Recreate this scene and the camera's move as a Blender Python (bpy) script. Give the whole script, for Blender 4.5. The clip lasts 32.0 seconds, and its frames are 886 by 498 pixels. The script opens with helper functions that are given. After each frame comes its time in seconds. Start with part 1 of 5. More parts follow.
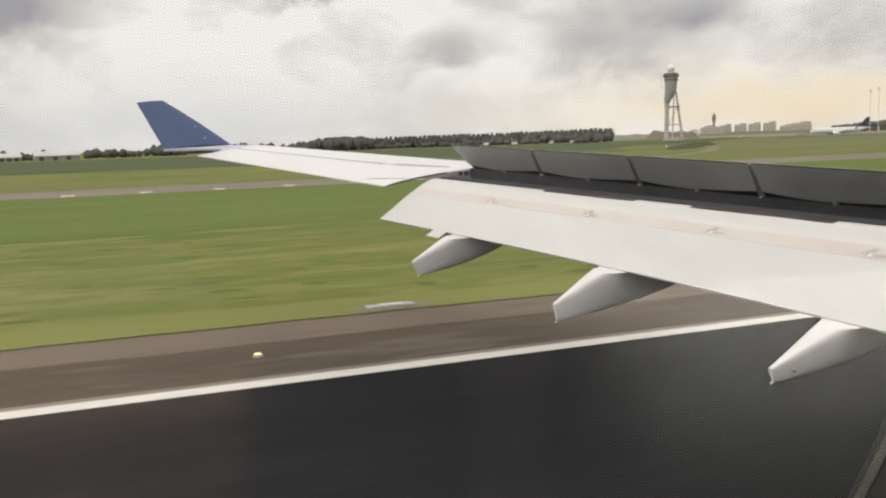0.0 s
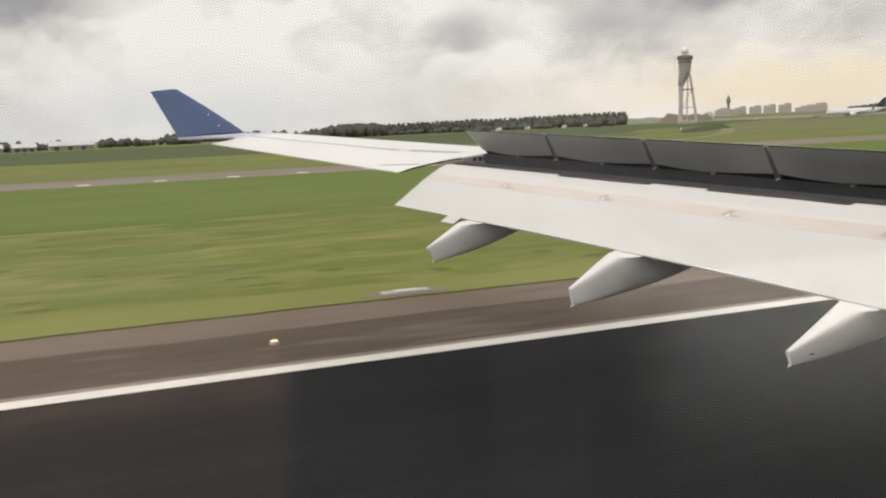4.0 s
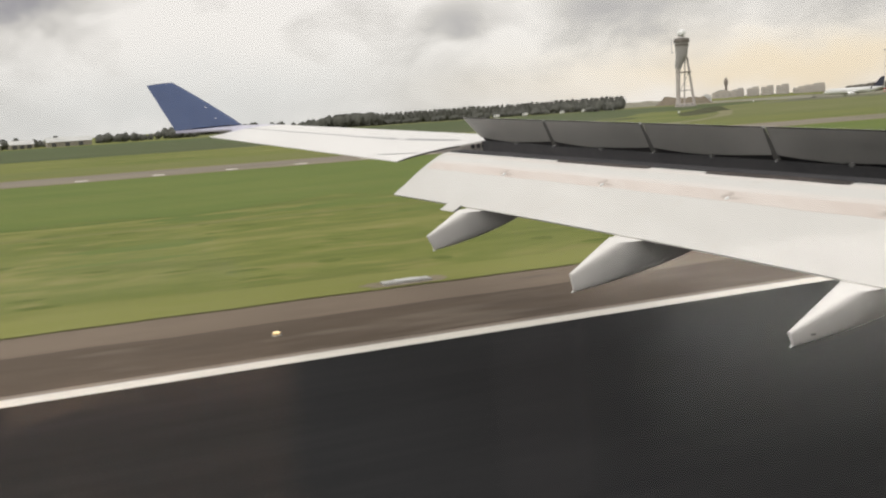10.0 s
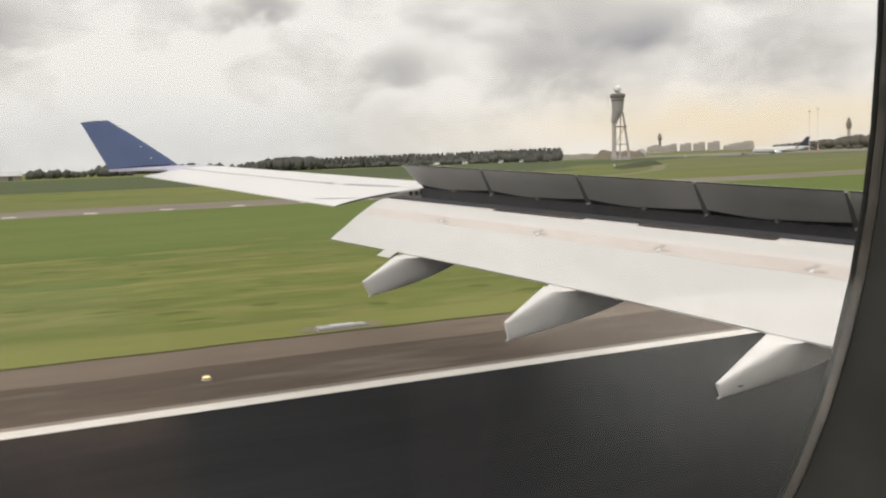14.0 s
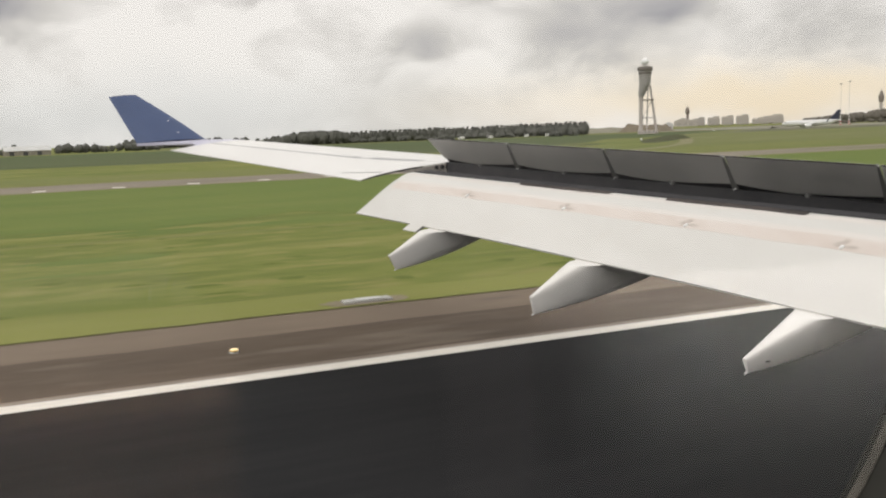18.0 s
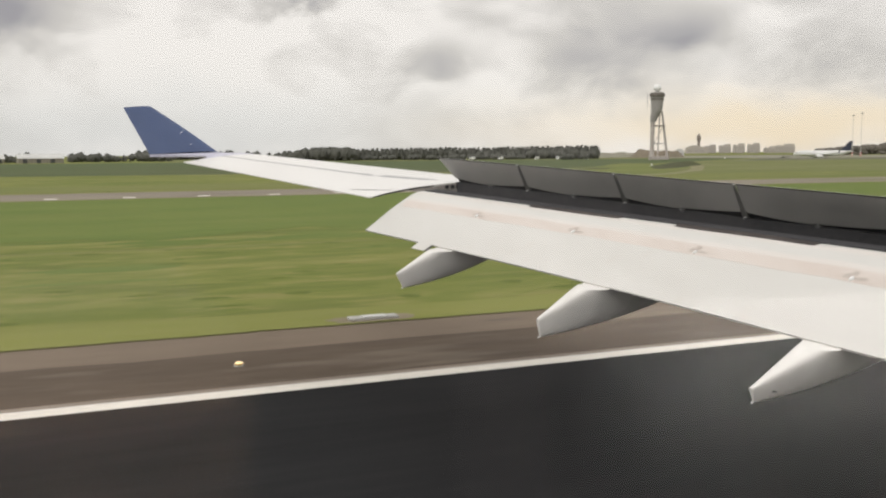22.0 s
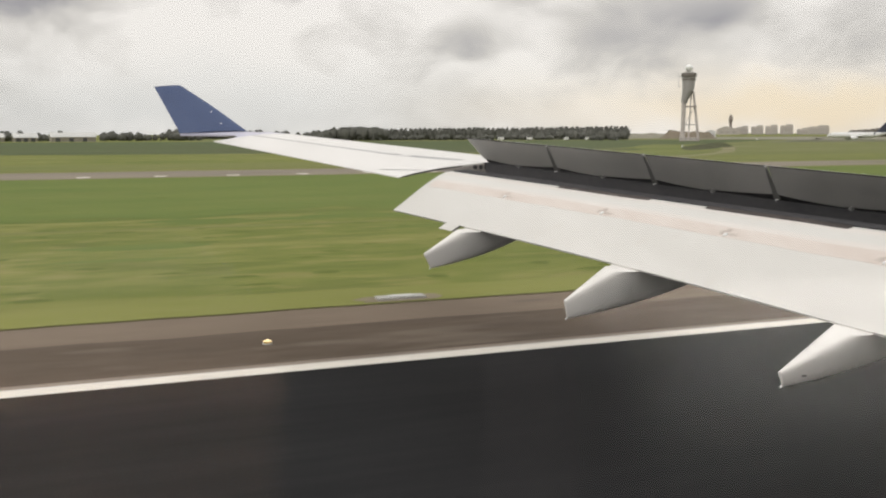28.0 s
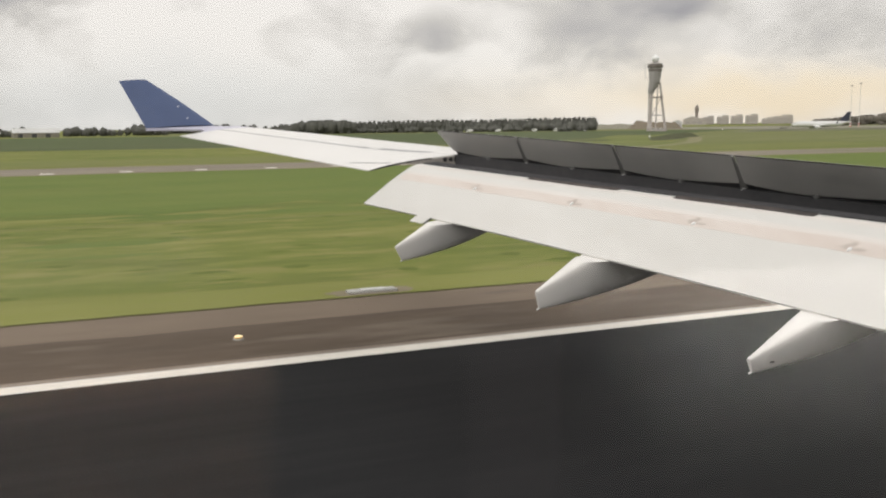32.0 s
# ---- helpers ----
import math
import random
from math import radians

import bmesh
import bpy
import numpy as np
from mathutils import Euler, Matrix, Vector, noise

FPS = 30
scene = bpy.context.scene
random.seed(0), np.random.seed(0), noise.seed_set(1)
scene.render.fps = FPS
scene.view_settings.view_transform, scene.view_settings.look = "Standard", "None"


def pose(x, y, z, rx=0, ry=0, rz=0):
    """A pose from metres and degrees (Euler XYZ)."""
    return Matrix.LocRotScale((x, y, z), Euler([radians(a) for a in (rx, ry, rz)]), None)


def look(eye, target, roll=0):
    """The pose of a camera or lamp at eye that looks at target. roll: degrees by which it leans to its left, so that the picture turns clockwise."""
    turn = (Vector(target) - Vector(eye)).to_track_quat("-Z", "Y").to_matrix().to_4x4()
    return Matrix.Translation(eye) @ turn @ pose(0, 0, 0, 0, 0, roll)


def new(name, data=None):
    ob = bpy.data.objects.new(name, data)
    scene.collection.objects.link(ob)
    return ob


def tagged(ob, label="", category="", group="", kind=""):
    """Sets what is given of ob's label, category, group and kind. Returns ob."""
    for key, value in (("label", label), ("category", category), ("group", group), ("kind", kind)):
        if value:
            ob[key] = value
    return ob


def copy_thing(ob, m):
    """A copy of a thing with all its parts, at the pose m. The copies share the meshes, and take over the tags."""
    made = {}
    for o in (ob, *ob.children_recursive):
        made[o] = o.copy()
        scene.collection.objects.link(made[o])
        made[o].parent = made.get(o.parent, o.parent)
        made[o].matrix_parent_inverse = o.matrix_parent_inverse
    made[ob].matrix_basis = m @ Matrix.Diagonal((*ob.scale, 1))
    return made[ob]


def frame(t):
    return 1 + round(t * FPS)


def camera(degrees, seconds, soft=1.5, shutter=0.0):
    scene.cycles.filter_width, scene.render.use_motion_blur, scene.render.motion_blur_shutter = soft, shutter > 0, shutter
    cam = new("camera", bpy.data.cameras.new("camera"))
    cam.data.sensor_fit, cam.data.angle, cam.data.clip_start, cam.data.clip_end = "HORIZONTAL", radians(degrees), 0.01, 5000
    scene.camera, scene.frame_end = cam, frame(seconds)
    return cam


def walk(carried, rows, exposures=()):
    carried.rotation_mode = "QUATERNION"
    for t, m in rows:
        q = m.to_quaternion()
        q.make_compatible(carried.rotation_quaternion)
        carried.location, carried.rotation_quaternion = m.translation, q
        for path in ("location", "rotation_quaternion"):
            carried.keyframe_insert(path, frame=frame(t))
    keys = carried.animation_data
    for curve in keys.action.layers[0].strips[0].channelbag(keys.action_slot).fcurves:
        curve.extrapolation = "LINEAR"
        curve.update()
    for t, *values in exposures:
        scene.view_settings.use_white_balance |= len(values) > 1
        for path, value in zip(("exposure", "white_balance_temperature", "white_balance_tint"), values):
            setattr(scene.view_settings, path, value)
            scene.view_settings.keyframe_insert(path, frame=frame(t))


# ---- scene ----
# The eye sits by a cabin window of a taxiing airliner; x is the way the nose points, y is away from the fuselage.
EYE = (0.0, 0.0, 5.6)
cam = camera(52.6, 32.0, soft=2.2)
TURNS = [
    (0, -0.0102, 83.066, 1.838, -20.983),
    (0.5, -0.0187, 82.644, 2.061, -20.308),
    (1, -0.0301, 82.537, 2.542, -20.186),
    (1.5, -0.0191, 82.699, 2.283, -20.943),
    (2, -0.0093, 83.019, 1.866, -21.130),
    (2.5, -0.0056, 83.193, 1.572, -21.350),
    (3, -0.0091, 82.500, 2.374, -20.782),
    (3.5, -0.0325, 82.156, 2.593, -20.341),
    (5.5, -0.0292, 82.296, 2.293, -19.912),
    (6, -0.0246, 81.945, 3.319, -19.284),
    (6.5, -0.0276, 82.720, 1.974, -19.839),
    (7, -0.0312, 83.118, 1.527, -20.435),
    (7.5, -0.0278, 82.778, 2.401, -19.969),
    (8, -0.0287, 82.748, 2.021, -20.006),
    (8.5, -0.0340, 82.889, 1.715, -20.738),
    (9, -0.0355, 82.824, 1.595, -20.885),
    (9.5, -0.0363, 82.047, 2.353, -20.742),
    (10, -0.0338, 81.434, 3.656, -20.338),
    (10.5, -0.0339, 84.154, 1.131, -21.189),
    (11, -0.0349, 82.895, 2.073, -20.909),
    (11.5, -0.0342, 83.425, 1.375, -20.956),
    (12, -0.0257, 84.123, 0.547, -22.312),
    (12.5, -0.0173, 83.642, 2.137, -22.670),
    (13, -0.0190, 83.571, 2.293, -22.404),
    (13.5, -0.0151, 83.766, 2.118, -23.167),
    (14, -0.0018, 84.209, 1.951, -24.133),
    (14.5, -0.0066, 83.202, 2.947, -23.350),
    (16.5, -0.0161, 83.309, 2.034, -22.948),
    (17, -0.0170, 83.314, 1.212, -23.266),
    (17.5, -0.0159, 82.660, 2.125, -22.931),
    (18, -0.0203, 82.621, 2.009, -22.541),
    (18.5, -0.0243, 83.538, 1.030, -22.697),
    (19, -0.0200, 82.986, 2.206, -21.393),
    (19.5, -0.0379, 83.547, 0.702, -21.380),
    (20, -0.0341, 83.695, 0.515, -20.924),
    (20.5, -0.0326, 83.241, 1.088, -20.613),
    (21, -0.0344, 83.764, 0.153, -20.934),
    (21.5, -0.0304, 83.398, 0.659, -20.997),
    (22, -0.0303, 83.878, 0.351, -21.846),
    (22.5, -0.0167, 83.468, 0.957, -22.092),
    (23, -0.0128, 83.585, 0.897, -22.470),
    (23.5, -0.0157, 83.533, 0.346, -22.207),
    (24, -0.0187, 83.536, 0.686, -22.421),
    (24.5, -0.0256, 83.157, 1.039, -22.212),
    (25, -0.0197, 83.151, 0.794, -22.579),
    (25.5, -0.0289, 82.981, 0.371, -22.089),
    (27.5, -0.0287, 82.451, 0.686, -19.659),
    (28, -0.0316, 82.634, 0.122, -20.040),
    (28.5, -0.0378, 83.212, -0.242, -21.075),
    (29, -0.0383, 82.296, 1.069, -20.907),
    (29.5, -0.0324, 82.907, 0.266, -21.945),
    (30, -0.0216, 82.907, 0.716, -22.547),
    (30.5, -0.0296, 82.306, 1.603, -22.093),
    (31, -0.0217, 82.627, 0.474, -22.382),
    (31.5, -0.0288, 82.508, 0.452, -22.442),
    (32, -0.0485, 82.144, 0.617, -22.026),
]
walk(cam, [(t, pose(EYE[0] + dx, EYE[1], EYE[2], rx, ry, rz)) for t, dx, rx, ry, rz in TURNS])

# ---- sky and light ----
world = bpy.data.worlds.new("overcast_sky")
scene.world = world
world.use_nodes = True
wt = world.node_tree
wt.nodes.clear()


def wnode(kind, **props):
    n = wt.nodes.new(kind)
    for key, value in props.items():
        if key == "operation":
            n.operation = value
    return n


def wmath(op, a, b=None):
    n = wnode("ShaderNodeMath", operation=op)
    for i, v in enumerate((a, b)):
        if v is None:
            continue
        if isinstance(v, (int, float)):
            n.inputs[i].default_value = v
        else:
            wt.links.new(v, n.inputs[i])
    return n.outputs[0]


def wmix(fac, a, b):
    n = wt.nodes.new("ShaderNodeMix")
    n.data_type = "RGBA"
    for sock, v in ((n.inputs[0], fac), (n.inputs[6], a), (n.inputs[7], b)):
        if isinstance(v, (int, float)):
            sock.default_value = v
        elif isinstance(v, tuple):
            sock.default_value = (*v, 1)
        else:
            wt.links.new(v, sock)
    return n.outputs[2]


coord = wt.nodes.new("ShaderNodeTexCoord")
split = wt.nodes.new("ShaderNodeSeparateXYZ")
wt.links.new(coord.outputs["Generated"], split.inputs[0])
azimuth = wmath("MULTIPLY", wmath("ARCTAN2", split.outputs[0], split.outputs[1]), 57.296)
height = wmath("MULTIPLY", wmath("ARCSINE", split.outputs[2]), 57.296)
where = wt.nodes.new("ShaderNodeCombineXYZ")
wt.links.new(wmath("MULTIPLY", azimuth, 0.075), where.inputs[0])
wt.links.new(wmath("MULTIPLY", height, 0.13), where.inputs[1])


def wnoise(scale, detail, rough, warp):
    n = wt.nodes.new("ShaderNodeTexNoise")
    n.inputs["Scale"].default_value = scale
    n.inputs["Detail"].default_value = detail
    n.inputs["Roughness"].default_value = rough
    n.inputs["Distortion"].default_value = warp
    wt.links.new(where.outputs[0], n.inputs["Vector"])
    return n.outputs[0]


soft_noise, fine_noise = wnoise(1.0, 4, 0.5, 0.2), wnoise(2.6, 8, 0.6, 0.3)
wob_a = wmath("ADD", azimuth, wmath("MULTIPLY", wmath("SUBTRACT", soft_noise, 0.5), 9))
wob_h = wmath("ADD", height, wmath("MULTIPLY", wmath("SUBTRACT", fine_noise, 0.5), 3.5))


def cloud(a, h, wide, tall, amount):
    da = wmath("POWER", wmath("ABSOLUTE", wmath("DIVIDE", wmath("SUBTRACT", wob_a, a), wide)), 2.0)
    dh = wmath("POWER", wmath("ABSOLUTE", wmath("DIVIDE", wmath("SUBTRACT", wob_h, h), tall)), 2.0)
    return wmath("MULTIPLY", wmath("POWER", 2.718, wmath("MULTIPLY", wmath("ADD", da, dh), -1)), amount)


# grey undersides of the nearer clouds: bearing, height, half width, half height, depth
dark = wmath("ADD", wmath("MULTIPLY", wmath("SUBTRACT", soft_noise, 0.46), 0.95), wmath("MULTIPLY", wmath("SUBTRACT", fine_noise, 0.5), 0.88))
for a, h, wide, tall, amount in ((-4.6, 8.2, 4.0, 1.9, 0.85), (-8, 4.6, 5.0, 1.3, 0.30), (12.2, 9.3, 2.0, 0.8, 0.75), (20.9, 5.7, 2.5, 1.25, 0.52),
                                 (30.5, 5.8, 4.2, 1.2, 0.40), (36.5, 7.2, 3.8, 1.3, 0.52), (46.5, 6.2, 3.6, 1.4, 0.20), (30, 8.6, 9, 1.6, 0.24), (33.0, 4.4, 6.0, 1.3, 0.36), (41.0, 7.4, 1.6, 1.0, -0.12), (7, 5.5, 5, 2.5, -0.18), (4, 1.0, 20, 2.0, 0.20)):
    dark = wmath("ADD", dark, cloud(a, h, wide, tall, amount))
ramp = wt.nodes.new("ShaderNodeValToRGB")
ramp.color_ramp.elements[0].position, ramp.color_ramp.elements[0].color = 0.0, (0.985, 0.94, 0.885, 1)
ramp.color_ramp.elements[1].position, ramp.color_ramp.elements[1].color = 0.80, (0.39, 0.372, 0.385, 1)
mid = ramp.color_ramp.elements.new(0.30)
mid.color = (0.70, 0.665, 0.62, 1)
wt.links.new(dark, ramp.inputs[0])
# the thin, yellowish cover low over the horizon ahead, where the sun stands behind the clouds
glow = cloud(43, 1.6, 15, 1.7, 0.9)
mist = cloud(4, 1.2, 21, 2.8, 0.75)
lit = wmix(glow, wmix(mist, ramp.outputs[0], (0.755, 0.76, 0.745)), (0.97, 0.82, 0.60))
# paler, thicker cover overhead
high = wt.nodes.new("ShaderNodeMapRange")
high.inputs[1].default_value, high.inputs[2].default_value = 9, 40
wt.links.new(height, high.inputs[0])
cover = wmix(high.outputs[0], lit, (1.12, 1.09, 1.05))
sky = wt.nodes.new("ShaderNodeTexSky")
sky.sky_type = "NISHITA"
sky.sun_disc = False
sky.sun_elevation, sky.sun_rotation = radians(43), radians(-113)
blue = wt.nodes.new("ShaderNodeBackground")
blue.inputs[1].default_value = 0.1
wt.links.new(sky.outputs[0], blue.inputs[0])
grey = wt.nodes.new("ShaderNodeBackground")
grey.inputs[1].default_value = 1.0
wt.links.new(cover, grey.inputs[0])
both = wt.nodes.new("ShaderNodeMixShader")
both.inputs[0].default_value = 0.94
wt.links.new(blue.outputs[0], both.inputs[1])
wt.links.new(grey.outputs[0], both.inputs[2])
wt.links.new(both.outputs[0], wt.nodes.new("ShaderNodeOutputWorld").inputs[0])

sun = new("sun", bpy.data.lights.new("sun", "SUN"))
sun.data.energy, sun.data.angle, sun.data.color = 1.1, radians(25), (1.0, 0.96, 0.9)
sun.matrix_world = look((-60, -15, 60), (0, 10, 0))


# ---- materials ----
def material(name, one, two, rough=0.6, scale=1.0, stretch=(1, 1, 1), metal=0.0, bump=0.0, fine=8.0, lo=0.35, hi=0.65, third=None, amount=0.5, coat=0.0, shine=0.5, patches=()):
    """Two colours mixed by a coarse noise, a finer one over it, blurred patches (colour, scale, stretch, from, to, amount), and a relief."""
    m = bpy.data.materials.new(name)
    m.use_nodes = True
    nt = m.node_tree
    bsdf = nt.nodes["Principled BSDF"]
    tc, mp = nt.nodes.new("ShaderNodeTexCoord"), nt.nodes.new("ShaderNodeMapping")
    mp.inputs["Scale"].default_value = stretch
    nt.links.new(tc.outputs["Object"], mp.inputs[0])

    def grain(s, detail):
        n = nt.nodes.new("ShaderNodeTexNoise")
        n.inputs["Scale"].default_value, n.inputs["Detail"].default_value, n.inputs["Roughness"].default_value = s, detail, 0.6
        nt.links.new(mp.outputs[0], n.inputs["Vector"])
        r = nt.nodes.new("ShaderNodeMapRange")
        r.inputs[1].default_value, r.inputs[2].default_value = lo, hi
        nt.links.new(n.outputs[0], r.inputs[0])
        return n.outputs[0], r.outputs[0]

    def blend(fac, a, b):
        n = nt.nodes.new("ShaderNodeMix")
        n.data_type = "RGBA"
        nt.links.new(fac, n.inputs[0])
        for sock, v in ((n.inputs[6], a), (n.inputs[7], b)):
            if isinstance(v, tuple):
                sock.default_value = (*v, 1)
            else:
                nt.links.new(v, sock)
        return n.outputs[2]

    _, coarse = grain(scale, 4)
    raw, small = grain(scale * fine, 5)
    colour = blend(coarse, one, two)
    if third:
        k = nt.nodes.new("ShaderNodeMath")
        k.operation = "MULTIPLY"
        k.inputs[1].default_value = amount
        nt.links.new(small, k.inputs[0])
        colour = blend(k.outputs[0], colour, third)
    for tint, size, pull, start, end, most in patches:
        pm, pn, pr = nt.nodes.new("ShaderNodeMapping"), nt.nodes.new("ShaderNodeTexNoise"), nt.nodes.new("ShaderNodeMapRange")
        pm.inputs["Scale"].default_value, pm.inputs["Location"].default_value = pull, (17.3 * most, 5.1 + 40 * start, 3.7)
        nt.links.new(tc.outputs["Object"], pm.inputs[0])
        pn.inputs["Scale"].default_value, pn.inputs["Detail"].default_value, pn.inputs["Roughness"].default_value = size, 3, 0.5
        nt.links.new(pm.outputs[0], pn.inputs["Vector"])
        pr.interpolation_type = "SMOOTHSTEP"
        pr.inputs[1].default_value, pr.inputs[2].default_value, pr.inputs[4].default_value = start, end, most
        nt.links.new(pn.outputs[0], pr.inputs[0])
        colour = blend(pr.outputs[0], colour, tint)
    nt.links.new(colour, bsdf.inputs["Base Color"])
    rr = nt.nodes.new("ShaderNodeMapRange")
    rr.inputs[3].default_value, rr.inputs[4].default_value = rough * 0.85, min(1, rough * 1.15)
    nt.links.new(raw, rr.inputs[0])
    nt.links.new(rr.outputs[0], bsdf.inputs["Roughness"])
    bsdf.inputs["Metallic"].default_value = metal
    bsdf.inputs["Coat Weight"].default_value = coat
    bsdf.inputs["Specular IOR Level"].default_value = shine
    if bump:
        b = nt.nodes.new("ShaderNodeBump")
        b.inputs["Strength"].default_value, b.inputs["Distance"].default_value = bump, 0.02
        nt.links.new(raw, b.inputs["Height"])
        nt.links.new(b.outputs[0], bsdf.inputs["Normal"])
    return m


WHITE = material("wing_white", (0.78, 0.765, 0.745), (0.71, 0.695, 0.675), 0.38, 0.5, (1, 0.4, 1), third=(0.60, 0.575, 0.545), amount=0.25, fine=14)
FLAP = material("flap_paint", (0.665, 0.652, 0.625), (0.625, 0.614, 0.588), 0.45, 0.5, (1.2, 0.3, 1), third=(0.56, 0.546, 0.518), amount=0.28, fine=6, patches=(((0.60, 0.584, 0.555), 0.7, (1, 0.5, 1), 0.5, 0.7, 0.5), ((0.58, 0.55, 0.51), 2.2, (0.25, 1.4, 1), 0.62, 0.75, 0.35)))
BAND = material("worn_sealant", (0.625, 0.555, 0.51), (0.675, 0.62, 0.58), 0.6, 1.3, (1.2, 0.22, 1), third=(0.55, 0.47, 0.42), amount=0.35, fine=6, lo=0.35, hi=0.65)
BLUE = material("winglet_blue", (0.040, 0.068, 0.165), (0.050, 0.082, 0.19), 0.3, 1.2, third=(0.075, 0.1, 0.18), amount=0.25, coat=0.3)
LILAC = material("winglet_root_paint", (0.50, 0.49, 0.60), (0.56, 0.55, 0.64), 0.4, 1.0)
SPOILER = material("spoiler_underside", (0.61, 0.60, 0.59), (0.50, 0.495, 0.49), 0.6, 1.3, third=(0.68, 0.66, 0.63), amount=0.45, fine=5, bump=0.1)
CAVITY = material("near_black_metal", (0.060, 0.058, 0.058), (0.078, 0.075, 0.073), 0.8, 2.0, third=(0.10, 0.095, 0.09), amount=0.4, shine=0.2)
FAIRING = material("fairing_grey", (0.82, 0.80, 0.775), (0.76, 0.74, 0.715), 0.42, 0.9, third=(0.60, 0.575, 0.55), amount=0.25, fine=9)
RIBGREY = material("rib_primer_grey", (0.42, 0.395, 0.365), (0.34, 0.32, 0.30), 0.7, 3, third=(0.24, 0.215, 0.20), amount=0.4, fine=5)
STAIN = material("grease_stain", (0.43, 0.375, 0.335), (0.52, 0.465, 0.425), 0.6, 9, lo=0.3, hi=0.7)
SLOTDARK = material("rubbed_seal_brown", (0.055, 0.048, 0.046), (0.085, 0.073, 0.068), 0.8, 3, (1, 0.3, 1), shine=0.2)
FADED = material("faded_sealant", (0.675, 0.635, 0.60), (0.70, 0.67, 0.64), 0.55, 1.2, (1.2, 0.25, 1), third=(0.62, 0.57, 0.53), amount=0.3, fine=5)
STEEL = material("dull_steel", (0.30, 0.30, 0.30), (0.22, 0.22, 0.215), 0.5, 4, metal=0.3)
LINE = material("panel_seam", (0.30, 0.30, 0.31), (0.36, 0.36, 0.36), 0.6, 2)
# near-black that stands for the shade inside the open bay
BAY = material("bay_shade_black", (0.042, 0.043, 0.047), (0.056, 0.056, 0.060), 0.8, 1.5, third=(0.085, 0.08, 0.08), amount=0.35, shine=0.2)
GAPSEAL = material("dull_gap_seal", (0.21, 0.205, 0.20), (0.26, 0.255, 0.25), 0.7, 2.0, third=(0.16, 0.16, 0.16), amount=0.4, shine=0.2)
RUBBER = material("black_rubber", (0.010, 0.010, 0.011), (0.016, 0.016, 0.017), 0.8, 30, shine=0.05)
# grey panel coloured almost black, so it looks shaded and reflects little
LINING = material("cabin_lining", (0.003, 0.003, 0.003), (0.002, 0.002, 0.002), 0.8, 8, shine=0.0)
# pale grey of an added panel that the pane reflects as a veil
VEIL = material("veil_panel_grey", (0.30, 0.315, 0.32), (0.272, 0.287, 0.295), 0.8, 5, shine=0.0)
SEATING = material("seat_leather", (0.094, 0.067, 0.048), (0.083, 0.059, 0.043), 0.8, 6, shine=0.0)
SEAL = material("window_seal", (0.0055, 0.0053, 0.0049), (0.003, 0.003, 0.0028), 0.7, 28, third=(0.012, 0.0115, 0.0105), amount=0.5, fine=3, shine=0.0)
GASKET = material("gasket_rubber", (0.004, 0.0042, 0.004), (0.003, 0.0032, 0.003), 0.9, 40, shine=0.0)
RUNWAY = material("runway_asphalt", (0.0155, 0.0157, 0.0168), (0.021, 0.0212, 0.0222), 0.9, 0.25, (0.10, 1, 1), third=(0.035, 0.0348, 0.0352), amount=0.4, fine=9, bump=0.15, shine=0.05)
SHOULDER = material("shoulder_asphalt", (0.116, 0.091, 0.070), (0.136, 0.107, 0.083), 0.9, 0.8, (0.22, 1, 1), third=(0.090, 0.072, 0.057), amount=0.4, fine=5, bump=0.15, shine=0.06, lo=0.45, hi=0.66, patches=(((0.205, 0.168, 0.134), 0.45, (0.35, 1.5, 1), 0.57, 0.70, 0.55), ((0.078, 0.064, 0.053), 0.35, (0.35, 1.6, 1), 0.58, 0.72, 0.35)))
OUTER = material("outer_shoulder", (0.188, 0.148, 0.112), (0.214, 0.168, 0.128), 0.9, 0.4, (0.14, 1, 1), third=(0.150, 0.120, 0.094), amount=0.4, fine=6, bump=0.15, shine=0.12, patches=(((0.10, 0.085, 0.074), 0.5, (0.3, 1.6, 1), 0.58, 0.70, 0.5),))
FRINGE = material("dusty_edge", (0.30, 0.255, 0.215), (0.235, 0.20, 0.168), 0.9, 2, (0.2, 1, 1), shine=0.1)
GRASS = material("mown_grass", (0.150, 0.172, 0.043), (0.200, 0.209, 0.062), 0.95, 0.17, (0.40, 1, 1), third=(0.118, 0.150, 0.036), amount=0.6, fine=5, bump=0.35, shine=0.08, lo=0.40, hi=0.62, patches=(((0.262, 0.252, 0.088), 0.10, (0.26, 1.4, 1), 0.49, 0.66, 0.85), ((0.245, 0.226, 0.086), 0.6, (0.55, 1.2, 1), 0.52, 0.68, 0.6), ((0.128, 0.150, 0.040), 0.38, (0.42, 1.5, 1), 0.54, 0.66, 0.65), ((0.105, 0.138, 0.036), 0.05, (0.3, 1.3, 1), 0.55, 0.70, 0.6), ((0.115, 0.135, 0.035), 0.30, (0.5, 0.9, 1), 0.64, 0.72, 0.7)))
LUSH = material("lush_grass", (0.108, 0.154, 0.038), (0.138, 0.176, 0.046), 0.95, 0.09, (0.35, 1, 1), third=(0.160, 0.186, 0.054), amount=0.5, fine=5, shine=0.08, lo=0.38, hi=0.62, patches=(((0.18, 0.195, 0.06), 0.06, (0.25, 1.2, 1), 0.54, 0.70, 0.6),))
PALEGRASS = material("edge_grass", (0.215, 0.224, 0.064), (0.185, 0.203, 0.055), 0.95, 0.3, (0.12, 1, 1), third=(0.24, 0.24, 0.09), amount=0.5, fine=6, bump=0.3, shine=0.08)
TUFT = material("dark_tuft", (0.126, 0.152, 0.041), (0.112, 0.136, 0.037), 0.95, 2, shine=0.05)
